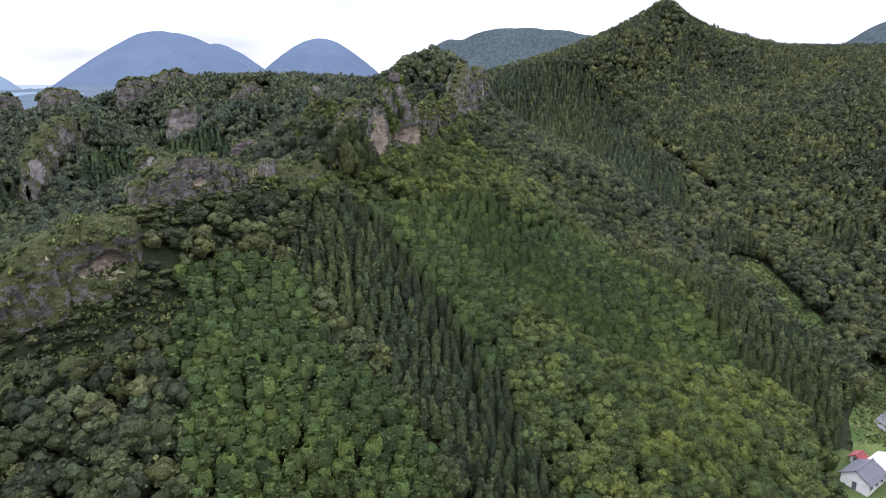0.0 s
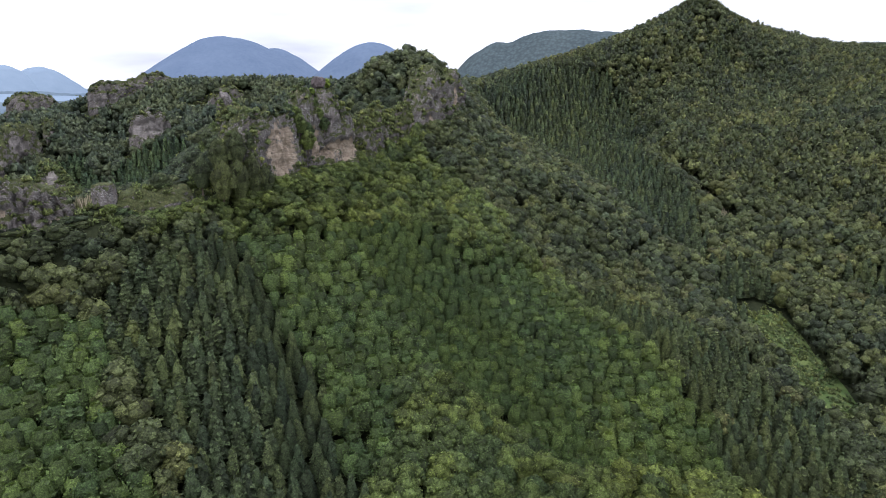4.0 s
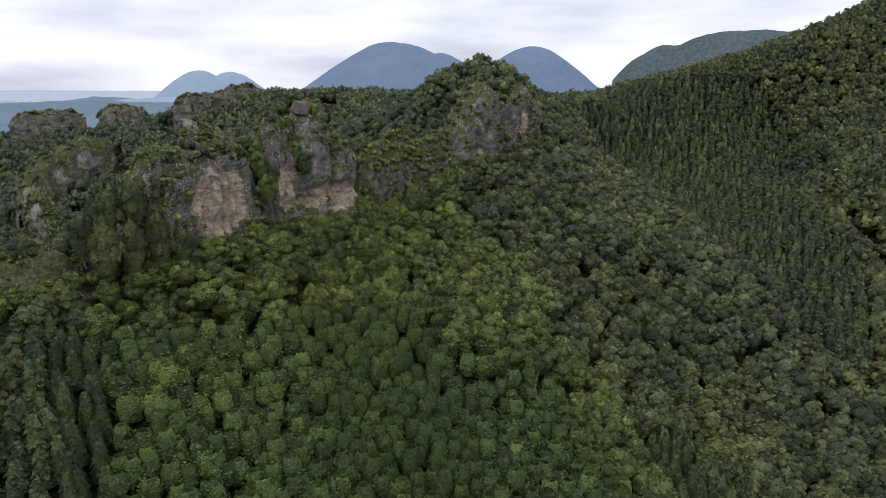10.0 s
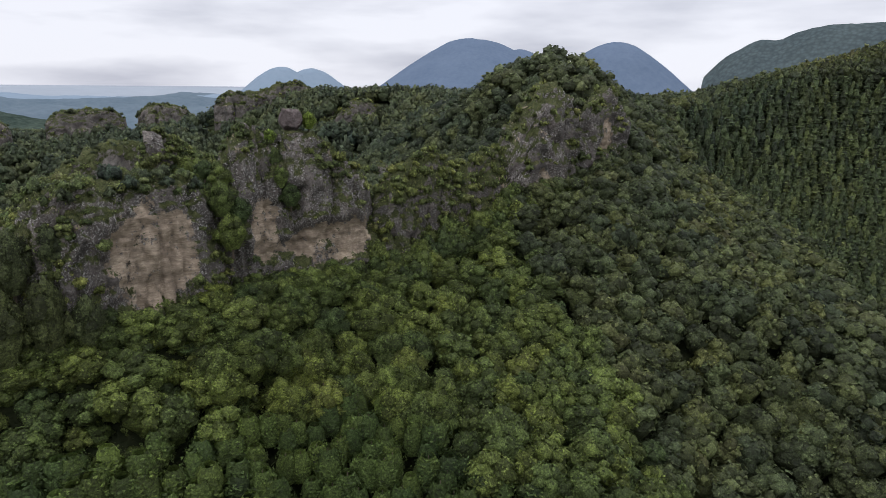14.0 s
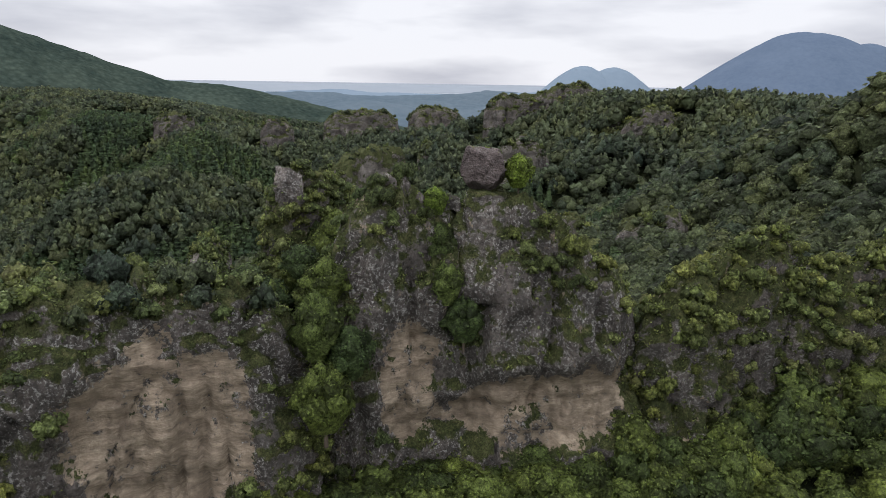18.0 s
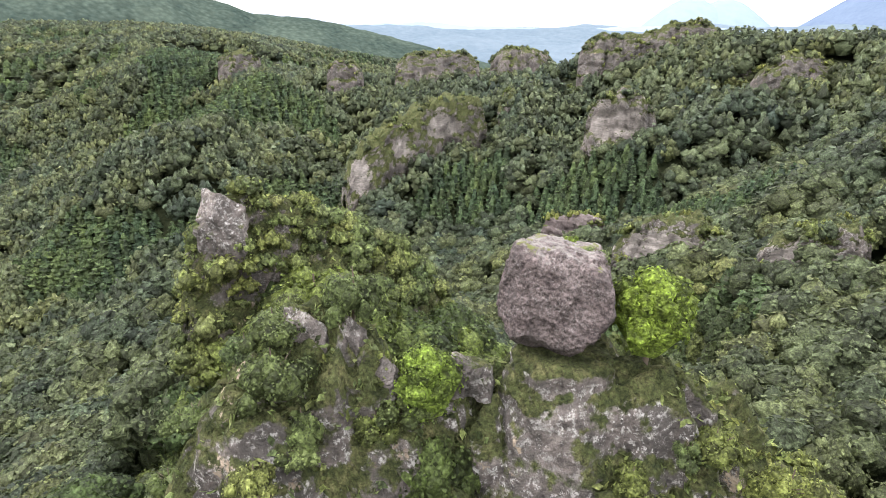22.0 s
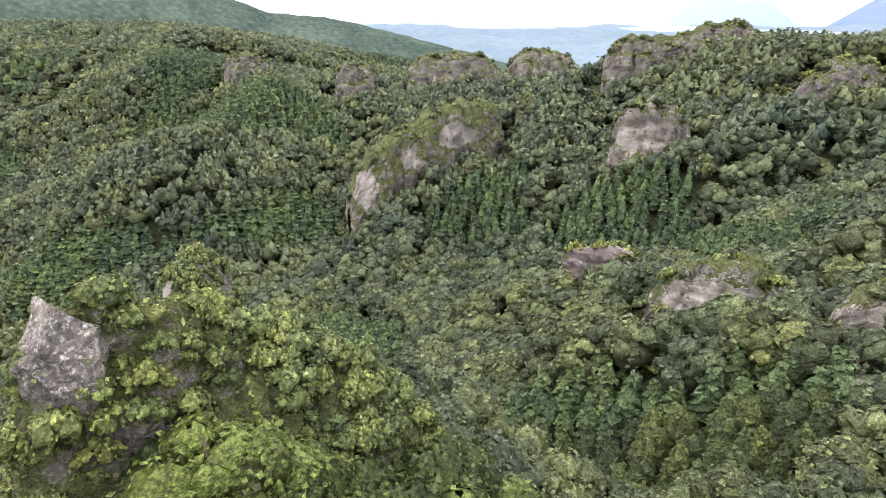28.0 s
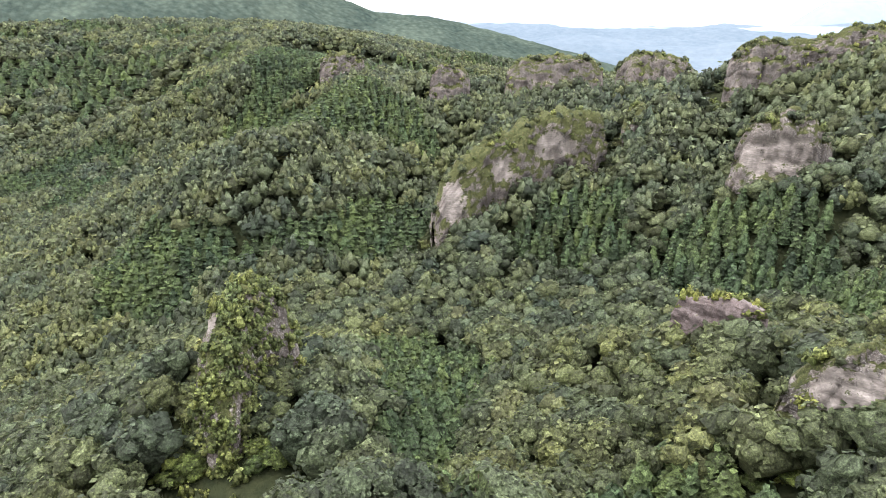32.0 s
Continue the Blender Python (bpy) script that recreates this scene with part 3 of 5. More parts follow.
def wall(name, nodes, base, label, mats=M_ROCK, ds=0.6, nv=70, rough=1.0, ledge=0.45, hollows=(), caves=(), seed=1.0, batter=0.3, sharp=3.4, category="cliff", group="", jag=1.0, veg=0.5, limit=8.0, cap=0.0, clear=0.0):
    """A rock wall along nodes (x, y, top, half width), steep on both sides.
    hollows: (x, y, z, half width, half height, depth), eroded to fresh rock."""
    N = np.array(nodes, float)
    L = np.r_[0, np.cumsum(np.hypot(*np.diff(N[:, :2], axis=0).T))]
    n = max(12, int(L[-1] / ds))
    sv = np.linspace(0, L[-1], n)
    C = np.stack([np.interp(sv, L, N[:, k]) for k in range(4)], 1)
    win = max(1, int(2.2 / ds))
    pad = np.pad(C, ((win, win), (0, 0)), mode="edge")
    C = np.stack([np.convolve(pad[:, k], np.ones(2 * win + 1) / (2 * win + 1), "valid") for k in range(4)], 1)
    T = np.gradient(C[:, :2], axis=0)
    T /= np.linalg.norm(T, axis=1)[:, None]
    nr = np.stack([T[:, 1], -T[:, 0]], 1)
    e = np.clip(np.minimum(sv, L[-1] - sv) / (1.6 * C[:, 3]), 0, 1)
    e = np.sqrt(np.maximum(1 - (1 - e) ** 2, 0.004))
    C[:, 2] += jag * (0.7 * vnoise(np.stack([sv, 0 * sv, 0 * sv], 1), 5.0, 2, seed) + 0.6 * vnoise(np.stack([sv, 0 * sv, 0 * sv], 1), 1.7, 2, seed + 2))
    ph = np.linspace(0, np.pi, nv)
    cx, hz = np.sign(np.cos(ph)) * np.abs(np.cos(ph)) ** (2 / sharp), np.abs(np.sin(ph)) ** (2 / sharp)
    foot = np.maximum(base, np.minimum.reduce([land(C[:, 0] + nr[:, 0] * w, C[:, 1] + nr[:, 1] * w) for w in (-5, 0, 5)]) - 4)
    top = foot + np.maximum(1.0, C[:, 2] - foot) * (0.55 + 0.45 * e)
    across = cx[None] * (C[:, 3] * e)[:, None] * (1 + batter * (1 - hz[None]))
    zz = foot[:, None] + hz[None] * (top - foot)[:, None]
    if clear:
        CLEAR.append(([tuple(p) for p in C[::max(1, n // 8), :2]], clear))
    if cap:
        CAPS.append((C[:, :2], nr, C[:, 3] * e, top, ds, cap))
    SKIRTS.append((np.vstack([C[:, :2] + nr * (C[:, 3] * (1 + batter * 0.7) * q + w)[:, None] for q in (-1, 1) for w in (q * 0.3, q * 2.4)]), np.tile(C[:, 2], 4), ds, limit))
    P = np.stack([C[:, 0:1] + nr[:, 0:1] * across, C[:, 1:2] + nr[:, 1:2] * across, zz], 2).reshape(-1, 3)
    out = np.stack([nr[:, 0:1] * np.cos(ph), nr[:, 1:2] * np.cos(ph), np.ones((n, 1)) * np.sin(ph) * 0.8], 2).reshape(-1, 3)
    n1, n2 = vnoise(P, 7.0, 3, seed), vnoise(P * [1, 1, 0.3], 2.6, 3, seed + 3)
    n3, led = vnoise(P, 0.8, 3, seed + 5), vnoise(P * [0.12, 0.12, 1], 1.3, 2, seed + 9)
    crack = np.abs(vnoise(P * [1, 1, 0.12], 3.6, 2, seed + 13))
    n4 = np.abs(vnoise(P, 1.5, 3, seed + 17))
    amp = rough * (1.3 * n1 + 0.8 * n2 + 0.3 * n3 + 0.5 * n4 + ledge * led - 1.2 * np.clip(0.08 - crack, 0, 1) / 0.08)
    v1, e1 = cells(P * [1, 1, 0.42], 2.3, seed)
    v2, e2 = cells(P, 0.8, seed + 1)
    amp += rough * (1.2 * v1 - 0.35 * np.clip(0.12 - e1, 0, 1) / 0.12 + 0.42 * v2 - 0.16 * np.clip(0.15 - e2, 0, 1) / 0.15)
    fresh = np.zeros(len(P))
    bed = (P[:, 2] * 0.75 + 0.4 * vnoise(P, 9.0, 2, seed + 21) + 0.2 * vnoise(P, 1.2, 2, seed + 22)) % 1.0
    for hx, hy, hh, rw, rh, dep in hollows:
        q = np.hypot(P[:, 0] - hx, P[:, 1] - hy) / rw
        w = np.clip(1.3 - (q ** 2 + ((P[:, 2] - hh) / rh) ** 2 + 0.9 * vnoise(P, 3.2, 4, seed + 11)), 0, 1)
        amp = amp * (1 - 0.3 * np.minimum(1, w * 2)) - dep * np.minimum(1, w * 1.7) + 0.4 * (bed - 0.5) * np.minimum(1, w * 2)
        fresh = np.maximum(fresh, np.clip(w * 1.6, 0, 0.9))
    for hx, hy, hh, rw, rh, dep in caves:
        q = np.hypot(P[:, 0] - hx, P[:, 1] - hy) / rw
        amp -= dep * np.clip(1.2 - (q ** 2 + ((P[:, 2] - hh) / rh) ** 2), 0, 1)
    P = P + out * amp[:, None]
    i, j = np.meshgrid(np.arange(n - 1), np.arange(nv - 1), indexing="ij")
    a = (i * nv + j).ravel()
    F = np.stack([a, a + 1, a + nv + 1, a + nv], 1)[:, ::-1]
    ob = tagged(new(name, mesh_from(name, P, F, mats, True, fresh)), label, category, group)
    nn = np.cross(P[F[:, 1]] - P[F[:, 0]], P[F[:, 3]] - P[F[:, 0]])
    ar = np.linalg.norm(nn, axis=1)
    nn /= np.maximum(ar, 1e-9)[:, None]
    if nn[:, 2].mean() < 0:
        nn = -nn
        ob.data.flip_normals()
    ROCK_TOPS.append((P[F].mean(1), nn, ar, fresh[F].max(1) > 0.3, veg))
    return ob


# cliffs along the crest
wall("cliff", [(-31, 196, 96, 3.4), (-30, 199, 101.5, 4.2), (-28, 203, 104.3, 4.6), (-25, 212, 105, 4.6), (-22, 219, 104.5, 4.4), (-22.5, 224, 103, 4)], 76,
     "grey breccia cliff with a pale pink eroded face", hollows=[(-19.8, 211.8, 94.0, 6.4, 7.6, 1.2)], seed=1, ds=0.34, nv=130, veg=0.85, limit=4.0, cap=0.9)
wall("cliff", [(-24, 223.5, 101, 3.6), (-22, 227, 110.4, 3.9), (-20.5, 231, 111.0, 4.0), (-18.6, 234.3, 107.6, 3.6), (-17.0, 237.4, 110.7, 4.2), (-15.6, 240.4, 110.0, 4.4), (-13.8, 244, 106.0, 4.6), (-11.5, 248, 103.2, 4.6), (-9.5, 251.5, 99, 4)], 76,
     "tall lichen-flecked cliff with a hollowed tan face", hollows=[(-11.5, 240, 91.8, 7.5, 4.4, 1.6), (-17.0, 229.8, 95.0, 2.6, 5.4, 0.8), (-9.6, 245.5, 94.3, 0.8, 0.6, 1.8)], caves=[(-7.5, 248.2, 95.5, 3.0, 4.6, 2.4), (-15, 234.2, 100, 1.6, 9, 1.4)], seed=2, ds=0.26, nv=170, sharp=2.5, veg=0.62, jag=0.5, limit=4.0)
wall("cliff", [(-11.5, 249.5, 99.5, 3.4), (-8, 252.5, 102.6, 3.2), (-6.5, 257, 102.2, 3.0), (-5.6, 261.5, 106.6, 2.4), (-4, 265, 103.6, 3.0), (0, 269, 102, 3), (3, 275, 106, 3.2), (4, 278, 106, 3)], 80,
     "low saddle of rock under grass and dense shrubs", mats=M_ROCK_MOSSY, seed=41, ds=0.4, nv=90, sharp=2.2, batter=0.6, veg=1.7, limit=7.0, jag=0.6)
wall("cliff", [(3.5, 277, 103, 3.4), (6, 284, 113.5, 5.0), (8.5, 291, 118.6, 5), (11, 297, 114.5, 4.4), (14, 305, 112.5, 4), (16, 313, 118, 4.4), (19, 321, 110, 4)], 82,
     "grey cliff buttress with a dark vertical cleft", hollows=[(11.5, 284, 96.5, 3.6, 4.0, 0.8), (18.5, 308, 106, 3, 5, 0.8)], caves=[(13.5, 290, 104, 1.2, 10, 1.8), (16, 299, 104, 2.0, 9, 2.2)], cap=0.5, seed=3, ds=0.35, nv=130, sharp=3.0, batter=0.25, limit=4.0, veg=0.5, rough=1.25)
wall("cliff", [(-74, 146, 85, 5), (-68, 155, 92, 5), (-63, 162, 94, 5), (-57, 168, 91, 4.5), (-52, 172, 88, 4)], 72,
     "weathered grey rock wall with a small cave mouth", hollows=[(-60, 158.5, 86.6, 2.2, 1.6, 1.8)], seed=8, limit=2.0, veg=0.5, mats=M_ROCK_GREY, ds=0.4, nv=100, rough=1.5, batter=0.1, sharp=4.2, cap=0.7)
wall("cliff", [(-112, 112, 60, 6), (-98, 119, 69, 7), (-85, 126, 78, 7), (-75, 133, 82, 7), (-68, 142, 84, 6)], 52,
     "mossy cliff with an overhung cave of tan rock", mats=M_ROCK_MOSSY, hollows=[(-70, 129, 73, 5.0, 2.8, 3.2)], seed=10, ds=0.5, nv=90, veg=0.6, limit=2.5)
wall("cliff", [(-48, 175, 88, 4), (-41, 183, 88, 4.5), (-35, 190, 90, 4)], 70, "overgrown rock ledge below the crest", mats=M_ROCK_MOSSY, hollows=[(-41, 176, 80, 3, 3, 0.8)], seed=21)


def faceted(name, x, y, z, planes, label, mats=M_ROCK_BARE, seed=1.0, rough=0.12, n=72, category="boulder", group="", turn=0.0, power=36, smooth=True):
    """A boulder bounded by planes (bearing, rise, distance), with chipped edges and a pitted skin."""
    u, v = np.meshgrid(np.linspace(0, 2 * np.pi, n, endpoint=False), np.linspace(-np.pi / 2, np.pi / 2, n // 2), indexing="xy")
    D = np.stack([np.cos(u) * np.cos(v), np.sin(u) * np.cos(v), np.sin(v)], 2).reshape(-1, 3)
    inv = np.zeros(len(D))
    for be, ri, di in planes:
        be, ri = radians(be + turn), radians(ri)
        q = D @ np.array([math.cos(be) * math.cos(ri), math.sin(be) * math.cos(ri), math.sin(ri)]) / di
        inv = inv + np.maximum(q, 0) ** power
    P = D / (inv ** (1 / power))[:, None]
    size = np.linalg.norm(P, axis=1).mean()
    P += D * (rough * size * (vnoise(P, size * 0.7, 3, seed) + 0.35 * np.abs(vnoise(P, size * 0.16, 3, seed + 2)) * 2 - 0.3))[:, None]
    P += D * (rough * size * (1.2 * cells(P, size * 0.55, seed)[0] + 0.5 * cells(P, size * 0.2, seed + 1)[0]))[:, None]
    P += [x, y, z]
    h = n // 2
    i, j = np.meshgrid(np.arange(h - 1), np.arange(n), indexing="ij")
    a, b = (i * n + j).ravel(), (i * n + (j + 1) % n).ravel()
    return tagged(new(name, mesh_from(name, P, np.stack([a, b, b + n, a + n], 1), mats, smooth)), label, category, group)


faceted("boulder", -47.6, 174.3, 89.0, [(0, 0, 1.9), (90, 5, 1.7), (180, 0, 1.9), (270, 8, 1.7), (40, 45, 2.2), (220, 40, 2.3), (0, 90, 1.3), (0, -90, 4), (130, 40, 2.2), (310, 35, 2.1)], "squared grey boulder on the crest", mats=M_ROCK, seed=9, rough=0.1)
faceted("boulder", -17.2, 237.1, 111.8, [(-45, 5, 1.3), (52, 12, 1.66), (135, 0, 1.2), (228, 14, 1.68), (205, 46, 1.9), (50, 42, 1.95), (-45, 50, 1.72), (100, 84, 1.5), (226, -34, 1.82), (30, -38, 1.8), (130, -55, 2.0), (305, -50, 1.85), (275, 6, 1.62), (0, -90, 2.0)],
        "large squared purple-grey boulder balanced on the crest", mats=M_BOULDER, seed=5, rough=0.07, n=200, power=26)
faceted("rock_pedestal", -16.9, 237.3, 108.3, [(b, 16 + b % 7, 1.85) for b in range(0, 360, 45)] + [(20, 82, 1.7), (0, -90, 7)], "rough grey rock ledge under the boulder", mats=M_ROCK, seed=15, rough=0.1, n=90, category="rock")
# the pinnacle's arete
wall("rock_arete", [(-45, 228.2, 102, 1.5), (-44.6, 230.6, 107, 1.9), (-44.0, 233, 109.4, 2.0), (-44.8, 236, 108.2, 2.5), (-45.4, 239, 106.4, 3.2), (-45, 243, 104, 3.8), (-44, 246.5, 102.5, 4.0), (-43.2, 249.5, 101, 3.8)], 78,
     "narrow rock arete overgrown with shrubs, bare at its tip", mats=M_ROCK_MOSSY, seed=6, ds=0.3, nv=130, sharp=2.2, rough=0.8, batter=0.9, veg=2.3, jag=0.4)
for x, y, z, a, b, h, t, sd in ((-20.4, 229.8, 110.9, 0.75, 0.3, 2.2, 55, 31), (-20.1, 231.2, 110.4, 0.5, 0.35, 1.3, 40, 33), (-19.0, 232.0, 109.2, 0.45, 0.4, 1.4, 30, 34), (-18.1, 234.6, 109.0, 0.7, 0.5, 1.0, 50, 35),
                                (-43.9, 232.3, 106.6, 1.5, 1.25, 6.6, 60, 36), (-45.0, 231.0, 104.4, 1.0, 0.8, 4.4, 50, 37)):
    faceted("rock_rib", x, y, z, [(0, 5, a), (180, 0, a), (90, 10, b), (270, -5, b), (60, 40, b * 1.2), (230, 35, b * 1.3), (20, 80, h * 0.5), (0, -90, h * 0.7), (310, 30, b * 1.2)], "angular grey rock jutting from the shrubs", mats=M_ROCK_RIB, seed=sd, rough=0.13, n=44, power=60, smooth=False, category="rock", group="rocks on the crest", turn=t)
wall("rock_pinnacle", [(-96, 240, 72, 2.6), (-101, 240.5, 77, 3.0), (-106, 241.5, 82, 3.0), (-110.5, 243, 86.0, 3.0), (-113.5, 245.5, 86.0, 3.2), (-118, 251, 79, 3)], 64, "small pale rock pinnacle overgrown with shrubs above the wooded hollow", seed=7, clear=8.0, rough=0.7, hollows=[(-108, 240, 81.5, 1.6, 3, 0.2)], veg=2.2, mats=M_ROCK_PALE, limit=3.5, ds=0.45)
# outcrops across the hollow
wall("outcrop", [(-72.5, 294.5, 86.5, 2.6), (-68.5, 297.5, 91, 3), (-64, 301, 92, 3), (-58, 306, 90.6, 2.6)], 80, "low pale rock outcrop with ivy among trees", mats=M_ROCK_PALE, hollows=[(-63, 298, 87.5, 7, 3.0, 0.4)], seed=11, nv=80, ds=0.4, limit=2.6, cap=0.8, clear=4.5, rough=1.2, jag=1.5)
wall("outcrop", [(-53.5, 302.5, 91, 2.6), (-48, 307.5, 95, 3), (-42, 312, 95.5, 3)], 82, "low pale rock outcrop among trees", mats=M_ROCK_PALE, hollows=[(-48, 307, 90, 5, 2.5, 0.4)], seed=12, nv=80, ds=0.4, limit=2.6, cap=0.8, clear=4.5, rough=1.2, jag=1.5)
wall("outcrop", [(-100, 304, 82, 1.0), (-94, 306, 83.8, 1.1), (-87, 309.5, 83.4, 1.0)], 76, "reddish rock band among trees", seed=19, nv=70, ds=0.4, mats=M_BOULDER, veg=1.0, jag=0.8, rough=0.8)
wall("cliff", [(-193, 298, 72, 4), (-194, 304, 79, 5), (-195, 312, 84.5, 5), (-197, 322, 89, 5), (-199, 334, 92, 5), (-200, 346, 92.5, 5), (-200.5, 356, 90, 4)], 52,
     "slanting mossy rock slab with pale grey faces", mats=M_MOSSY_PALE, seed=13, hollows=[(-190, 303, 71, 4, 6, 0.8), (-194, 335, 83, 6, 4, 0.8), (-192, 318, 78, 3, 4, 0.5)], ds=0.7, veg=0.22, limit=3.5, cap=0.5, rough=1.5, jag=2.2, clear=8.0)
wall("cliff", [(-197, 360, 86, 2), (-197.5, 365, 94.5, 3), (-200, 372, 93, 4)], 52, "tall vegetated rock buttress beside a dark gap", mats=M_ROCK_MOSSY, seed=23, nv=60, veg=0.3, limit=3.5, cap=0.8)
wall("cliff", [(-154, 362, 93, 4), (-149, 365, 99, 4.4), (-142, 370, 100, 4.4), (-137, 376, 94, 4)], 80, "pale cream cliff with weathered hollows under trees", seed=14, mats=M_ROCK_PALE, hollows=[(-143, 364, 89.5, 9, 4.5, 1.2), (-141, 365, 89, 4, 0.9, 2.0), (-145, 363, 92.5, 3, 0.7, 1.6), (-140, 367, 94, 3, 0.6, 1.4)], ds=0.6, veg=0.35, jag=2.0, sharp=2.6, limit=4.0, cap=1.6, rough=1.4, clear=6.5)
wall("cliff", [(-194, 392, 110, 5), (-188, 399, 113, 5), (-181, 408, 114, 5), (-172, 420, 117.5, 5), (-169, 428, 119, 4), (-160, 434, 113, 5), (-146, 441, 114, 5)], 94, "flat-topped rock bluff on the skyline", seed=15, ds=0.9, mats=M_ROCK_GREY, cap=1.3, rough=1.4, veg=0.3, limit=4.0, clear=8.0)
wall("cliff", [(-152, 404, 104, 4), (-142, 410, 107, 4), (-132, 415, 105, 4)], 90, "grey rock band across a wooded slope", seed=24, ds=0.9, mats=M_ROCK_GREY, cap=1.0, rough=1.4, veg=0.3, limit=5.0)
wall("cliff", [(-130, 404, 104, 4), (-124, 412, 111, 5), (-114, 420, 109, 4)], 84, "grey rock tower with a small cave at its foot", seed=25, ds=0.9, mats=M_ROCK_GREY, cap=1.3, rough=1.4, veg=0.3, limit=4.0, clear=8.0, hollows=[(-122, 407, 91.5, 2.5, 1.5, 2.0)])
wall("cliff", [(-262, 350, 101, 5), (-253, 362, 104, 5), (-243, 382, 104.5, 5)], 84, "grey rock bluff on the wooded skyline", seed=16, ds=0.9, mats=M_ROCK_GREY, cap=1.3, rough=1.4, veg=0.3, limit=4.0, clear=8.0)
wall("cliff", [(-233, 379, 106, 5), (-226, 389, 107, 5), (-216, 401, 105, 5)], 86, "grey rock bluff on the wooded skyline", seed=26, ds=0.9, mats=M_ROCK_GREY, cap=1.3, rough=1.4, veg=0.3, limit=4.0, clear=8.0)
wall("cliff", [(-277, 324, 99, 4), (-273, 332, 100, 4), (-270, 340, 98, 4)], 78, "slender rock towers on the wooded skyline", seed=17, ds=0.8, mats=M_ROCK_GREY, cap=1.3, rough=1.4, veg=0.3, limit=4.0, clear=8.0)
wall("cliff", [(-332, 290, 99, 5), (-330, 300, 101, 5), (-327, 311, 101, 5)], 86, "grey rock bluff on the wooded skyline", seed=18, ds=0.9, mats=M_ROCK_GREY, cap=1.3, rough=1.4, veg=0.3, limit=4.0, clear=8.0)
wall("cliff", [(-246, 256, 68, 3), (-244, 264, 76, 3), (-240, 272, 74, 3)], 60, "overgrown rock tower on a wooded spur", mats=M_ROCK_MOSSY, seed=28, ds=0.8)
wall("outcrop", [(-10, 338, 122, 2.5), (-6, 341, 126, 2.5), (-2, 344, 123, 2.5)], 112, "small rock knob on the wooded hump", mats=M_ROCK_MOSSY, seed=29)

# ---- far mountains ----
def far_mountain(bearing, dist, elev, half, mat, label, seed, soft=0.32):
    cx, cy = -20 + dist * math.sin(radians(bearing)), 150 + dist * math.cos(radians(bearing))
    top = 114 + dist * math.tan(radians(elev))
    R = dist * math.tan(radians(half))
    nr, na = 44, 120
    r = np.linspace(0, 1, nr)[:, None]
    th = np.linspace(0, 2 * np.pi, na, endpoint=False)[None]
    x, y = cx + R * r * np.cos(th), cy + R * r * np.sin(th)
    q = np.stack([x.ravel(), y.ravel(), 0 * x.ravel()], 1)
    prof = np.repeat(1 - (np.sqrt(np.linspace(0, 1, nr) ** 2 + soft ** 2) - soft) / (np.sqrt(1 + soft ** 2) - soft), na)
    z = -20 + (top + 20) * prof * (1 + 0.03 * vnoise(q, R * 0.25, 4, seed)) + 4 * vnoise(q, 40, 3, seed) * prof
    V = np.stack([q[:, 0], q[:, 1], z], 1)
    i, j = np.meshgrid(np.arange(nr - 1), np.arange(na), indexing="ij")
    a, b = (i * na + j).ravel(), (i * na + (j + 1) % na).ravel()
    return tagged(new("mountain", mesh_from("mountain", V, np.stack([a, a + na, b + na, b], 1), mat)), label, "mountain", kind="structure")


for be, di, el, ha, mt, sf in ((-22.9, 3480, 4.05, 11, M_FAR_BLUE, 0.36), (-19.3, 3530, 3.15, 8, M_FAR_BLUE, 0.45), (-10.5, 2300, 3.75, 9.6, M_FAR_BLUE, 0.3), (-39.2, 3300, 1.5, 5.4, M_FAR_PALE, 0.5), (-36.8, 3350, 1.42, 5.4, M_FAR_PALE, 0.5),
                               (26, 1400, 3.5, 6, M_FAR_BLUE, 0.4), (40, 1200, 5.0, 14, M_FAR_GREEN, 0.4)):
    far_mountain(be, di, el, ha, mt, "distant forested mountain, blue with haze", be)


def far_ridge(nodes, width, mat, label, seed, foot=10):
    """A long wooded hill along nodes (x, y, top)."""
    N = np.array(nodes, float)
    L = np.r_[0, np.cumsum(np.hypot(*np.diff(N[:, :2], axis=0).T))]
    n = int(L[-1] / 12)
    C = np.stack([np.interp(np.linspace(0, L[-1], n), L, N[:, k]) for k in range(3)], 1)
    T = np.gradient(C[:, :2], axis=0)
    T /= np.linalg.norm(T, axis=1)[:, None]
    v = np.linspace(-1, 1, 70)
    f = 1 - (np.sqrt(v ** 2 + 0.02) - math.sqrt(0.02)) / (math.sqrt(1.02) - math.sqrt(0.02))
    P = np.stack([C[:, 0:1] + T[:, 1:2] * v * width, C[:, 1:2] - T[:, 0:1] * v * width, foot + (C[:, 2:3] - foot) * f], 2).reshape(-1, 3)
    w = np.tile(np.minimum(1, 4 * (1 - np.abs(v))), n)
    P[:, 2] += w * (8 * vnoise(P, 90, 3, seed) + 3.0 * vnoise(P, 14, 3, seed))
    i, j = np.meshgrid(np.arange(n - 1), np.arange(69), indexing="ij")
    a = (i * 70 + j).ravel()
    me = mesh_from("hill", P, np.stack([a, a + 70, a + 71, a + 1], 1), mat)
    return tagged(new("hill", me), label, "hill", kind="structure")


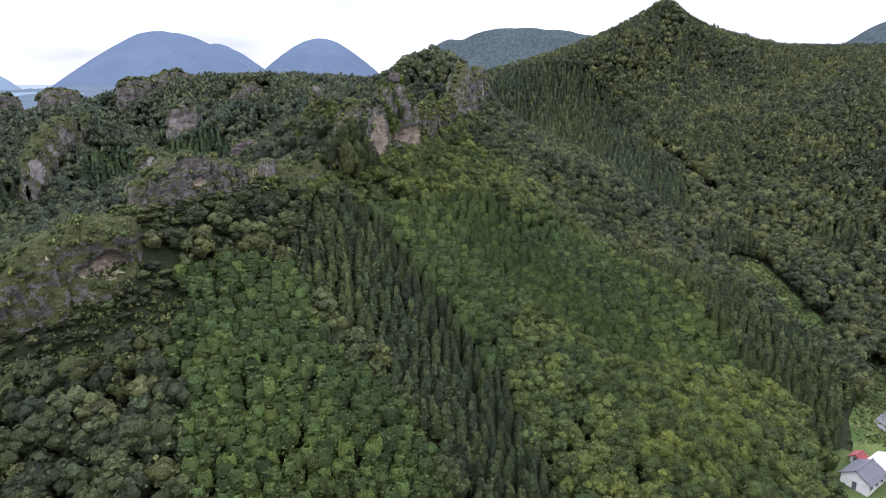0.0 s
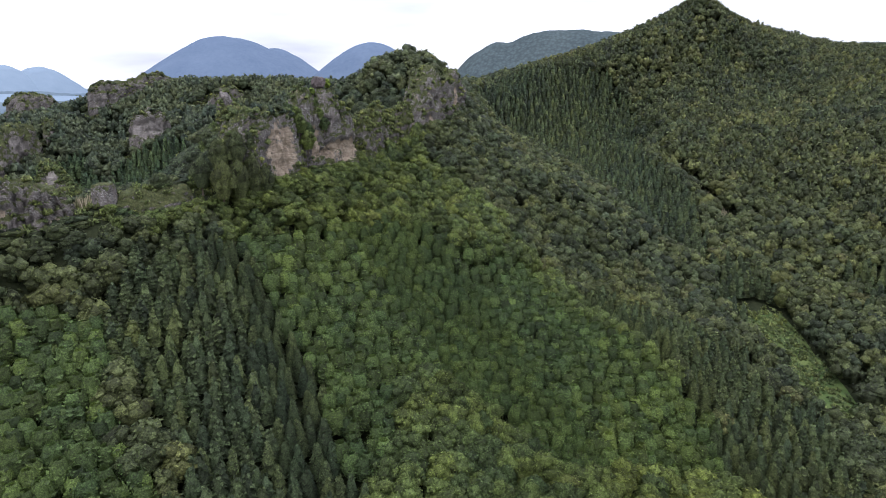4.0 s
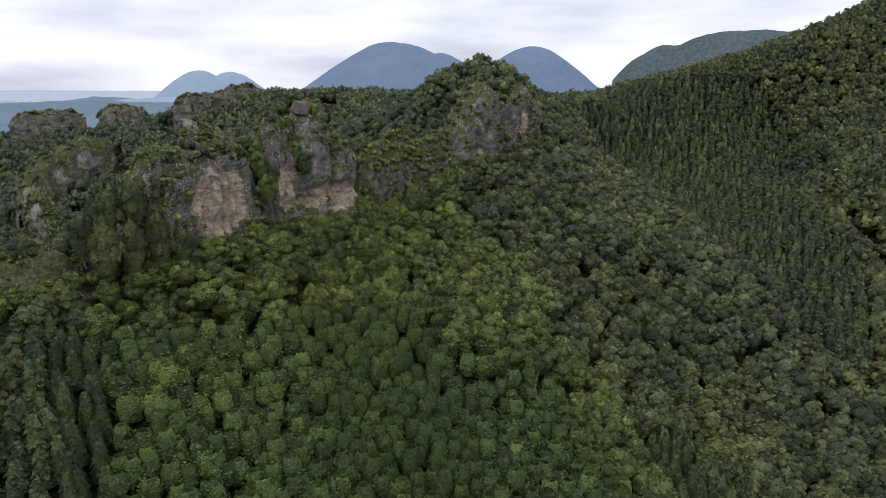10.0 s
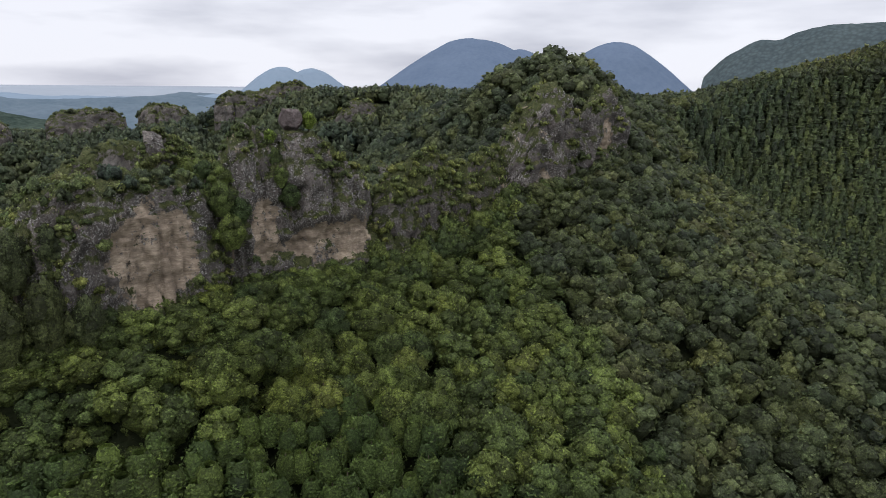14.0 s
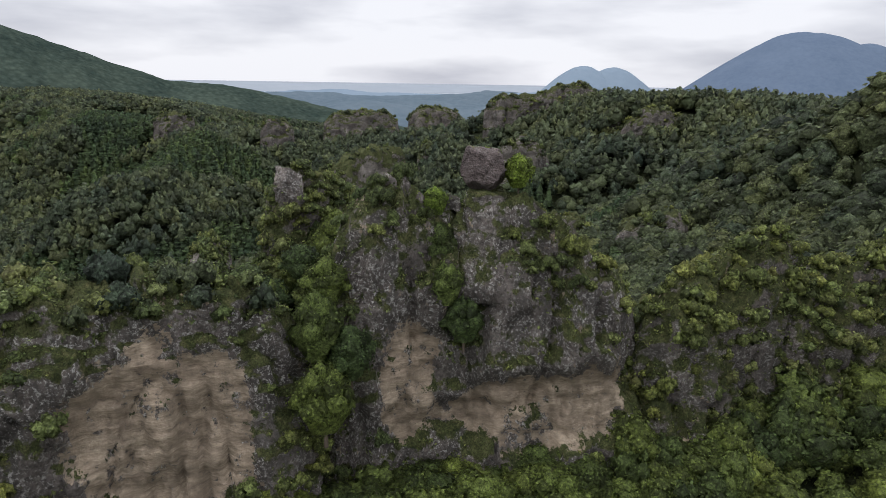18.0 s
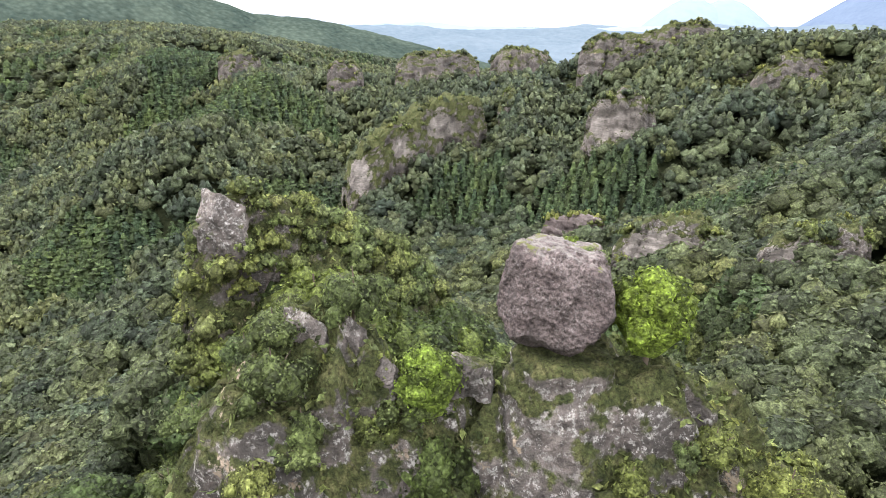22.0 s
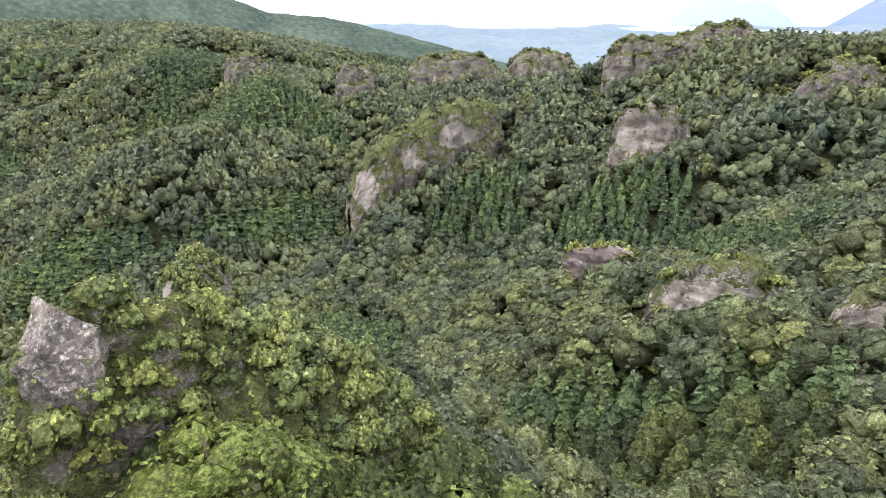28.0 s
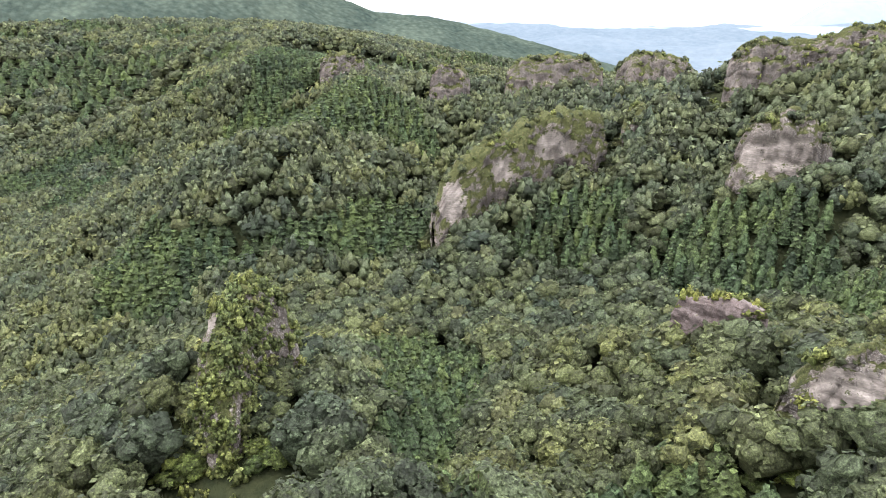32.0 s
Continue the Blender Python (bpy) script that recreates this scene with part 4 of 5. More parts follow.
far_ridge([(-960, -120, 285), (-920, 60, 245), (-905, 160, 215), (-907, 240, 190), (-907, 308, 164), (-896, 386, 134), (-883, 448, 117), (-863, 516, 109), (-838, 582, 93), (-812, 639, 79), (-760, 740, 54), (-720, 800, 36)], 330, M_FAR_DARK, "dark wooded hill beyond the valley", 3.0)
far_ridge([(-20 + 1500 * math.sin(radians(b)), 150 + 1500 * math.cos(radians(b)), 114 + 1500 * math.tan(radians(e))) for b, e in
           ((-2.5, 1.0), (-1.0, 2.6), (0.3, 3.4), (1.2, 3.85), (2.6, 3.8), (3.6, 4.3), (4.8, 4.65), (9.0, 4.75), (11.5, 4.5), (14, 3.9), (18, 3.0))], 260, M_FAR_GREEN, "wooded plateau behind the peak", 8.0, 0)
far_ridge([(-1500, 620, 40), (-1420, 760, 66), (-1330, 870, 60), (-1250, 1000, 76), (-1150, 1100, 58), (-1020, 1230, 72), (-900, 1330, 46)], 200, M_FAR_MID, "low wooded hills, blue with haze, before the plain", 5.0)
far_ridge([(-2100, 900, 58), (-1950, 1150, 80), (-1800, 1350, 66), (-1600, 1600, 84), (-1400, 1800, 66), (-1150, 2000, 80)], 300, M_FAR_MID, "low wooded hills, blue with haze, before the plain", 5.5)
far_ridge([(-1300, 1900, 60), (-1050, 2150, 86), (-800, 2350, 70), (-550, 2500, 88), (-250, 2600, 70)], 300, M_FAR_MID, "low wooded hills, blue with haze, before the plain", 7.5)
far_ridge([(-2700, 1100, 62), (-2300, 1500, 80), (-2100, 1900, 62), (-1800, 2300, 84), (-1400, 2700, 70)], 420, M_FAR_PALE, "low hills, blue with haze, before the plain", 6.0)


def far_sheet(name, r0, r1, z0, z1, mat, label, category):
    a = np.radians(np.linspace(80, 215, 90))
    r = np.linspace(r0, r1, 16)
    x, y = -20 + r[:, None] * np.cos(a), 230 + r[:, None] * np.sin(a)
    z = np.broadcast_to((z0 + (z1 - z0) * (r - r0) / (r1 - r0))[:, None], x.shape)
    i, j = np.meshgrid(np.arange(15), np.arange(89), indexing="ij")
    p = (i * 90 + j).ravel()
    V = np.stack([x.ravel(), y.ravel(), z.ravel()], 1)
    return tagged(new(name, mesh_from(name, V, np.stack([p, p + 90, p + 91, p + 1], 1), mat)), label, category, kind="structure")


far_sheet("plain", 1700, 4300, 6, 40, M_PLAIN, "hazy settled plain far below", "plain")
far_ridge([(-20 + 3000 * math.sin(radians(b)), 150 + 3000 * math.cos(radians(b)), z) for b, z in ((-52, 40), (-47, 84), (-43, 72), (-39, 96), (-34, 84), (-29, 100), (-22, 90))], 420, M_FAR_MID, "low wooded hills, blue with haze, before the mountains", 9.5)
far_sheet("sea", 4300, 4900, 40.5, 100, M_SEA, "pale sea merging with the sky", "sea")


# ---- valley: fields, road, scar, houses ----
def drape(name, line, width, mat, label, category, lift=0.12, taper=True):
    """A strip laid over the land along a line."""
    N = np.array(line, float)
    L = np.r_[0, np.cumsum(np.hypot(*np.diff(N, axis=0).T))]
    sv = np.linspace(0, L[-1], int(L[-1]) + 2)
    C = np.stack([np.interp(sv, L, N[:, k]) for k in (0, 1)], 1)
    pad = np.pad(C, ((2, 2), (0, 0)), mode="edge")
    C = np.stack([np.convolve(pad[:, k], np.ones(5) / 5, "valid") for k in (0, 1)], 1)
    T = np.gradient(C, axis=0)
    T /= np.linalg.norm(T, axis=1)[:, None]
    m = max(4, int(width / 1.5))
    v = np.linspace(-0.5, 0.5, m)
    w = width * (1 + 0.3 * taper * vnoise(np.stack([sv, 0 * sv, 0 * sv], 1), 12, 2, width))
    x, y = C[:, 0:1] + T[:, 1:2] * v * w[:, None], C[:, 1:2] - T[:, 0:1] * v * w[:, None]
    z = land(x.ravel(), y.ravel()) + lift
    i, j = np.meshgrid(np.arange(len(sv) - 1), np.arange(m - 1), indexing="ij")
    a = (i * m + j).ravel()
    V = np.stack([x.ravel(), y.ravel(), z], 1)
    return tagged(new(name, mesh_from(name, V, np.stack([a, a + m, a + m + 1, a + 1], 1), mat)), label, category, kind="structure")


drape("meadow", [(127, 202), (124, 224), (119, 247)], 16, M_MEADOW, "overgrown pale green meadow in a clearing", "meadow", 0.25)
drape("meadow", [(102, 100), (104, 126), (112, 146), (126, 166), (136, 186)], 15, M_MEADOW, "green meadow on the valley floor", "meadow", 0.25)
drape("meadow", [(94, 118), (100, 134), (110, 148)], 16, M_MEADOW, "mown green lawn round the farmhouse", "lawn", 0.2)
drape("road", [(160, 178), (146, 170), (134, 167), (125, 165), (121, 161), (123, 155), (130, 149), (138, 140), (142, 120)], 3.2, M_ASPHALT, "narrow grey valley road with a tight bend", "road", 0.5, False)
drape("scree", [(129, 300), (122, 330), (114, 362)], 6, M_SCAR, "scar of dry grass and bare earth up the slope", "scar", 0.3)
drape("grass_ledge", [(-54, 172), (-46, 179), (-38, 187)], 5, M_SCAR, "dry grassy ledge on the crest", "grass", 0.3)

k = Mat("white_plaster", 0.8, 0.3)
k.color(k.ramp(k.noise(0.8, 4.0), (0.3, (0.55, 0.54, 0.5)), (0.7, (0.7, 0.69, 0.66))))
M_PLASTER = k.m
k = Mat("roof_tile", 0.55, 0.4)
k.color(k.ramp(k.noise(1.5, 4.0), (0.3, (0.075, 0.075, 0.085)), (0.7, (0.12, 0.12, 0.13))))
M_ROOF = k.m
k = Mat("white_sheet_roof", 0.5, 0.4)
k.color(k.ramp(k.noise(0.6, 3.0), (0.3, (0.62, 0.63, 0.65)), (0.7, (0.75, 0.76, 0.78))))
M_SHEET = k.m
k = Mat("window_glass", 0.1, 0.5)
k.color(k.ramp(k.noise(0.5, 2.0), (0.3, (0.03, 0.035, 0.04)), (0.7, (0.06, 0.07, 0.08))))
M_GLASS = k.m
k = Mat("red_paint", 0.5, 0.4)
k.color(k.ramp(k.noise(1.0, 3.0), (0.3, (0.16, 0.03, 0.028)), (0.7, (0.24, 0.045, 0.04))))
M_RED = k.m


def box(name, parent, lo, hi, mat, bevel=0.03):
    bm = bmesh.new()
    bmesh.ops.create_cube(bm, size=1, matrix=Matrix.Translation([(a + b) / 2 for a, b in zip(lo, hi)]) @ Matrix.Diagonal([*(b - a for a, b in zip(lo, hi)), 1]))
    bmesh.ops.bevel(bm, geom=bm.edges[:], offset=bevel, segments=1, affect="EDGES")
    me = bpy.data.meshes.new(name)
    bm.to_mesh(me)
    bm.free()
    me.materials.append(mat)
    return child(name, me, parent)


def house(x, y, turn, lx, ly, hw, hr, roof, label, n_win=3):
    """A gabled house: walls, gables, two roof slopes, ridge, windows and a door."""
    top = tagged(new("house"), label, "house", "farm buildings")
    top.matrix_basis = pose(x, y, land(x, y)[0] - 0.2, 0, 0, turn)
    box("wall", top, (-lx, -ly, -1.5), (lx, ly, hw), M_PLASTER)
    for sx in (-1, 1):
        V = np.array([(sx * lx, -ly, hw), (sx * lx, ly, hw), (sx * lx, 0, hw + hr), (sx * (lx - 0.15), -ly, hw), (sx * (lx - 0.15), ly, hw), (sx * (lx - 0.15), 0, hw + hr)])
        child("gable", mesh_from("gable", V, np.array([(0, 1, 2), (3, 5, 4), (0, 2, 5), (0, 5, 3), (1, 4, 5), (1, 5, 2)]), M_PLASTER, False), top)
    for sy in (-1, 1):
        ov, e = 0.6, hr / ly
        pts = [(-lx - 0.5, 0, hw + hr), (lx + 0.5, 0, hw + hr), (lx + 0.5, sy * (ly + ov), hw - ov * e), (-lx - 0.5, sy * (ly + ov), hw - ov * e)]
        V = np.array(pts + [(a, b, c + 0.16) for a, b, c in pts])
        F = np.array([(0, 1, 2, 3), (7, 6, 5, 4), (0, 4, 5, 1), (1, 5, 6, 2), (2, 6, 7, 3), (3, 7, 4, 0)])
        slope = child("roof", mesh_from("roof", V, F, roof, False), top)
        for r in range(1, 12):
            q = r / 12
            zz, yy = hw + hr - q * (hr + ov * e) + 0.17, sy * q * (ly + ov)
            box("tile_course", slope, (-lx - 0.48, yy - 0.06, zz - 0.03), (lx + 0.48, yy + 0.06, zz + 0.05), roof, 0.01)
    box("ridge", top, (-lx - 0.5, -0.18, hw + hr + 0.08), (lx + 0.5, 0.18, hw + hr + 0.34), roof)
    for sy in (-1, 1):
        for w in range(n_win):
            cx = -lx + (w + 0.5) * 2 * lx / n_win
            win = box("window", top, (cx - 0.7, sy * ly - 0.04, 0.9), (cx + 0.7, sy * ly + 0.04, 2.1), M_SHEET)
            for p in (-1, 1):
                box("pane", win, (cx + p * 0.34 - 0.29, sy * ly - 0.06, 0.98), (cx + p * 0.34 + 0.29, sy * ly + 0.06, 2.02), M_GLASS, 0.01)
    box("door", top, (-lx - 0.05, -0.5, 0), (-lx + 0.05, 0.5, 2.0), M_ROOF)
    return top


house(102.5, 139.0, 35, 4.2, 3.2, 3.0, 1.9, M_ROOF, "small white-walled farmhouse with a dark grey tiled roof")
house(110.5, 143.5, 35, 4.0, 2.6, 2.6, 1.0, M_SHEET, "low farm shed with a white sheet roof", 2)
house(106.0, 146.5, 35, 1.6, 1.2, 2.0, 0.7, M_RED, "little shed with a red roof", 1)


# ---- trees ----
RNG = np.random.default_rng(7)


def leaf_quads(P, N, size, rng, long=1.0, droop=0.0):
    """A small cupped leaf spray at each point P, facing N."""
    n = len(P)
    N = N + rng.normal(0, 0.42, (n, 3))
    N /= np.linalg.norm(N, axis=1)[:, None]
    t = np.cross(N, rng.normal(0, 1, (n, 3)) + [0, 0, droop * 6])
    t /= np.maximum(np.linalg.norm(t, axis=1), 1e-6)[:, None]
    u = np.cross(N, t)
    s = size * rng.uniform(0.65, 1.35, (n, 1))
    A = P + t * s * 0.5 - N * s * 0.12
    B = P + u * s * 0.5 * long
    C = P - t * s * 0.5 - N * s * 0.12
    D = P - u * s * 0.62 * long - N * s * 0.1
    V = np.stack([A, B, C, D], 1).reshape(-1, 3)
    return V, np.arange(4 * n).reshape(-1, 4)


def dome(c, r, rz, na, nh, rng, low=-0.35, wob=0.12):
    """A lumpy bubble of leaves, open below."""
    a = np.linspace(0, 2 * np.pi, na, endpoint=False)
    V = []
    for k in range(nh + 1):
        h = low + (0.985 - low) * k / nh
        w = math.sqrt(max(0.0, 1 - h * h)) * r
        t = a + k * math.pi / na
        V.append(np.stack([np.cos(t) * w, np.sin(t) * w, np.full(na, h * rz)], 1))
    V = np.vstack(V)
    V *= 1 + rng.normal(0, wob, (len(V), 1))
    i, j = np.meshgrid(np.arange(nh), np.arange(na), indexing="ij")
    p, q = (i * na + j).ravel(), (i * na + (j + 1) % na).ravel()
    return V + c, np.stack([p, q, q + na, p + na], 1)


def crown(kind, level, seed):
    """A crown for a tree of height 1 and crown radius 1, in quads; level 0 is the finest."""
    rng = np.random.default_rng(seed)
    Vs, Fs, Ns, off = [], [], [], 0

    def add(V, F, N):
        nonlocal off
        Vs.append(V), Fs.append(F + off), Ns.append(N)
        off += len(V)
    if kind in ("broad", "bush"):
        m, na, nh, n, size, lobe = ((22, 5, 2, 900, 0.08, 0.33), (16, 5, 2, 330, 0.115, 0.37), (9, 4, 2, 110, 0.18, 0.45), (6, 4, 2, 42, 0.25, 0.52), (5, 4, 1, 16, 0.36, 0.56))[level]
        ga = np.arange(m) * 2.4 + rng.uniform(0, 6) + rng.normal(0, 0.3, m)
        rad = np.sqrt((np.arange(m) + 0.3) / m) * 0.8 * rng.uniform(0.75, 1.15, m)
        skew = rng.uniform(0.8, 1.2, 2)
        cen = np.stack([np.cos(ga) * rad * skew[0], np.sin(ga) * rad * skew[1], 0.8 - 0.5 * rad ** 2 + rng.uniform(-0.07, 0.07, m)], 1)
        rl = lobe * rng.uniform(0.65, 1.25, m)
        rz = 0.4
        if kind == "bush":
            cen[:, 2] = 0.56 - 0.36 * rad ** 1.3 + rng.uniform(-0.13, 0.12, m)
            rz = 0.72
        for c0, r0 in zip(cen, rl):
            V, F = dome(c0, r0 * 0.9, r0 * rz * 0.9, na, nh, rng, -0.55, 0.13)
            N = (V - c0) / [r0, r0, r0 * rz]
            add(V, F, N + 0.45 * (V - [0, 0, 0.4]) + [0, 0, 0.1])
        if kind == "broad":
            # the flanks of the crown under its lobes
            V, F = dome(np.array([0, 0, 0.46]), 0.86, 0.36, 6 if level < 3 else 4, 2, rng, -0.85, 0.1)
            add(V, F, (V - [0, 0, 0.5]) * [1, 1, 0.6])
            t, g = rng.uniform(0, 2 * np.pi, n // 5), rng.uniform(-0.7, 0.4, n // 5)
            D = np.stack([np.cos(t) * np.sqrt(1 - g * g), np.sin(t) * np.sqrt(1 - g * g), g], 1)
            Q = D * [0.92, 0.92, 0.38] + [0, 0, 0.46]
            V, F = leaf_quads(Q, D, size * 1.1, rng)
            V[:, 2] = Q.repeat(4, 0)[:, 2] + (V[:, 2] - Q.repeat(4, 0)[:, 2]) * 0.42
            add(V, F, (D + rng.normal(0, 0.3, D.shape)).repeat(4, 0))
        k = n * 4
        w = rng.choice(m, k, p=rl ** 2 / (rl ** 2).sum())
        d = rng.normal(0, 1, (k, 3)) + [0, 0, 0.35]
        d /= np.linalg.norm(d, axis=1)[:, None]
        P = cen[w] + d * rl[w][:, None] * [1, 1, rz] * rng.uniform(0.88, 1.14, (k, 1))
        ok = np.ones(k, bool)
        for c0, r0 in zip(cen, rl):
            ok &= (((P - c0) / [r0, r0, r0 * rz]) ** 2).sum(1) > 0.72
        P, d = P[ok][:n], d[ok][:n]
        V, F = leaf_quads(P, d + [0, 0, 0.5], size, rng)
        V[:, 2] = P.repeat(4, 0)[:, 2] + (V[:, 2] - P.repeat(4, 0)[:, 2]) * (0.42 if kind == "broad" else 0.8)
        add(V, F, (d + 0.3 * (P - [0, 0, 0.4]) + [0, 0, 0.2] + rng.normal(0, 0.34, d.shape)).repeat(4, 0))
    else:
        cedar = kind == "cedar"
        n = (220, 150, 90, 46, 20)[level] if cedar else (260, 170, 100, 48, 20)[level]
        na = (7, 7, 6, 5, 4)[level]
        lo = 0.06
        prof = (lambda h: np.maximum(0, (1 - h) / (1 - lo)) ** 0.62) if cedar else (lambda h: np.where(h > 0.36, np.sqrt(np.maximum(0.002, 1 - ((h - 0.36) / 0.66) ** 2)), 0.7 + 0.3 * h / 0.36))
        rings = np.array([lo, 0.4, 0.72, 0.93])
        a = np.linspace(0, 2 * np.pi, na, endpoint=False)
        V = np.vstack([np.stack([np.cos(a + k) * prof(h) * 0.84, np.sin(a + k) * prof(h) * 0.84, np.full(na, h - 0.03)], 1) for k, h in enumerate(rings)])
        i, j = np.meshgrid(np.arange(3), np.arange(na), indexing="ij")
        q, r = (i * na + j).ravel(), (i * na + (j + 1) % na).ravel()
        add(V, np.stack([q, r, r + na, q + na], 1), V * [1, 1, 0] + [0, 0, 0.3])
        h = 1 - (1 - lo) * rng.uniform(0, 1, n) ** 0.62
        t = np.arange(n) * 2.4 + rng.normal(0, 0.25, n)
        out = np.stack([np.cos(t), np.sin(t), 0 * t], 1)
        side = np.stack([-np.sin(t), np.cos(t), 0 * t], 1)
        up = np.array([0, 0, 1.0])
        if cedar:
            # drooping sprays that stand out from the cone
            reach = prof(h) * rng.uniform(0.84, 1.08, n) + 0.05
            wide = (0.2 + 0.3 * prof(h)) * rng.uniform(0.7, 1.2, n) * (0.8, 0.9, 1.1, 1.5, 2.2)[level] * 0.6
            A = out * (reach * 0.3)[:, None] + up * (h + 0.035)[:, None]
            C = out * reach[:, None] + up * (h - 0.035 + rng.normal(0, 0.012, n))[:, None]
            M = out * (reach * 0.68)[:, None] + up * (h + 0.012)[:, None]
            V = np.stack([A, M - side * wide[:, None], C, M + side * wide[:, None]], 1).reshape(-1, 3)
            N = out + up * (0.8 * h + 0.45)[:, None]
        else:
            # soft rounded tufts
            swell = 1 + 0.13 * np.sin(3 * t + seed + 8 * h) + rng.normal(0, 0.07, n)
            c = out * (prof(h) * swell * 0.93 + 0.03)[:, None] + up * h[:, None]
            s = (0.13, 0.15, 0.19, 0.28, 0.46)[level] * rng.uniform(0.7, 1.3, n)
            tip = out * 0.35 * s[:, None] + up * (0.09 * s)[:, None]
            V = np.stack([c - tip + up * (0.16 * s)[:, None], c - side * s[:, None], c + tip - up * (0.3 * s)[:, None], c + side * s[:, None]], 1).reshape(-1, 3)
            N = out * 0.9 + up * (1.5 * h - 0.25)[:, None]
        add(V, np.arange(4 * n).reshape(-1, 4), (N + rng.normal(0, 0.3, N.shape)).repeat(4, 0))
    return np.vstack(Vs), np.vstack(Fs), np.vstack(Ns)


def spray(name, tmpl, pos, rad, hgt, mat, label, category, group=""):
    """All far or uncounted trees of a kind as one mesh."""
    Vs, Fs, Ts, Ns, off = [], [], [], [], 0
    which = RNG.integers(0, len(tmpl), len(pos))
    for k, (TV, TF, TN) in enumerate(tmpl):
        s = which == k
        m = s.sum()
        if not m:
            continue
        t = RNG.uniform(0, 2 * np.pi, m)
        c, sn = np.cos(t)[:, None], np.sin(t)[:, None]
        x, y, z = TV[None, :, 0] * rad[s][:, None], TV[None, :, 1] * rad[s][:, None], TV[None, :, 2] * hgt[s][:, None]
        V = np.stack([x * c - y * sn + pos[s][:, 0:1], x * sn + y * c + pos[s][:, 1:2], z + pos[s][:, 2:3]], 2)
        Ns.append(np.stack([TN[None, :, 0] * c - TN[None, :, 1] * sn, TN[None, :, 0] * sn + TN[None, :, 1] * c, np.broadcast_to(TN[None, :, 2], x.shape)], 2).reshape(-1, 3))
        F = TF[None] + (np.arange(m) * len(TV))[:, None, None] + off
        Vs.append(V.reshape(-1, 3)), Fs.append(F.reshape(-1, 4))
        Ts.append(np.repeat(RNG.uniform(0, 1, m), len(TV)))
        off += m * len(TV)
    if not Vs:
        return None
    F = np.vstack(Fs)
    return tagged(new(name, mesh_from(name, np.vstack(Vs), F, mat, True, np.concatenate(Ts), None, np.vstack(Ns))), label, category, group, "stuff")


def scatter(x0, x1, y0, y1, step, turn=0.47, loose=0.42):
    """Jittered places, on rows that run slantwise over the slope."""
    cx, cy, half = (x0 + x1) / 2, (y0 + y1) / 2, math.hypot(x1 - x0, y1 - y0) / 2
    n = int(2 * half / step)
    gx, gy = np.meshgrid(np.arange(n), np.arange(n), indexing="ij")
    u = -half + (gx + 0.5 * (gy % 2) + RNG.uniform(-loose, loose, gx.shape)).ravel() * step
    v = -half + (gy + RNG.uniform(-loose, loose, gx.shape)).ravel() * step
    x, y = cx + u * math.cos(turn) - v * math.sin(turn), cy + u * math.sin(turn) + v * math.cos(turn)
    ok = (x > x0) & (x < x1) & (y > y0) & (y < y1)
    return x[ok], y[ok]


CREST = [p[:2] for p in LINES[0][1:16]]
VALLEY = [(104, 60), (104, 126), (112, 146), (126, 166), (136, 186)]
SCAR = [(129, 305), (122, 330), (115, 358)]


STANDS = []


def stand(code, *corners):
    STANDS.append((code, corners))


# fresh green cypresses below the crest
stand(2, (-24, 185), (-15, 194), (-2, 215), (14, 224), (28, 222), (45, 228), (57, 216), (70, 202), (81, 191), (87, 187), (96, 183), (98, 178), (51, 158), (44, 167), (22, 178), (16, 169), (18, 151), (11, 143), (6, 151), (-9, 170), (-19, 181))
# cypresses on the low left slope
stand(2, (-59, 132), (-52, 147), (-39, 153), (-30, 144), (-23, 132), (-13, 129), (-6, 122), (2, 111), (6, 103), (-21, 94), (-33, 91), (-46, 98), (-52, 114))
# cedar strip
stand(1, (-38, 158), (-39, 167), (-33, 178), (-25, 184), (-20, 183), (-9, 170), (1, 158), (10, 144), (11, 143), (-11, 131), (-16, 134), (-23, 141), (-31, 145), (-39, 153))
# cedar strip foot
stand(1, (-16, 141), (-1, 163), (8, 150), (15, 137), (23, 122), (28, 109), (9, 104), (2, 113), (-6, 124))
# cedars on the spur towards the valley
stand(1, (64, 240), (75, 237), (84, 223), (94, 225), (107, 221), (107, 208), (114, 203), (121, 197), (115, 182), (98, 178), (96, 183), (84, 191), (82, 196), (72, 206), (63, 221))
# cedars above the meadow
stand(1, (111, 268), (128, 274), (126, 238), (116, 234), (107, 248))
# cedars at the valley edge
stand(1, (84, 181), (111, 200), (121, 179), (110, 152), (96, 143), (96, 162))
# planted slope under the saddle
stand(1, (22, 384), (40, 434), (96, 446), (110, 429), (105, 361), (117, 326), (116, 289), (111, 268), (93, 287), (74, 314), (52, 355), (31, 364))
# hollow floor
stand(1, (-149, 267), (-158, 285), (-130, 293), (-106, 274), (-63, 259), (-75, 275), (-78, 286), (-59, 291), (-47, 296), (-39, 282), (-55, 268), (-65, 269), (-51, 251), (-101, 260))
# below the cream cliff
stand(1, (-148, 334), (-157, 347), (-144, 355), (-129, 365), (-112, 359), (-91, 347), (-88, 370), (-66, 328), (-76, 326), (-112, 343), (-132, 336))
# beside the slab
stand(1, (-181, 313), (-183, 331), (-182, 346), (-161, 343), (-151, 336), (-165, 321))
# far side of the hollow
stand(1, (-217, 206), (-261, 204), (-244, 225), (-219, 246), (-215, 268), (-223, 291), (-219, 304), (-197, 304), (-196, 279), (-212, 250), (-212, 238), (-201, 228))
# under the skyline towers
stand(1, (-337, 262), (-309, 301), (-259, 319), (-236, 315), (-251, 291), (-252, 257))


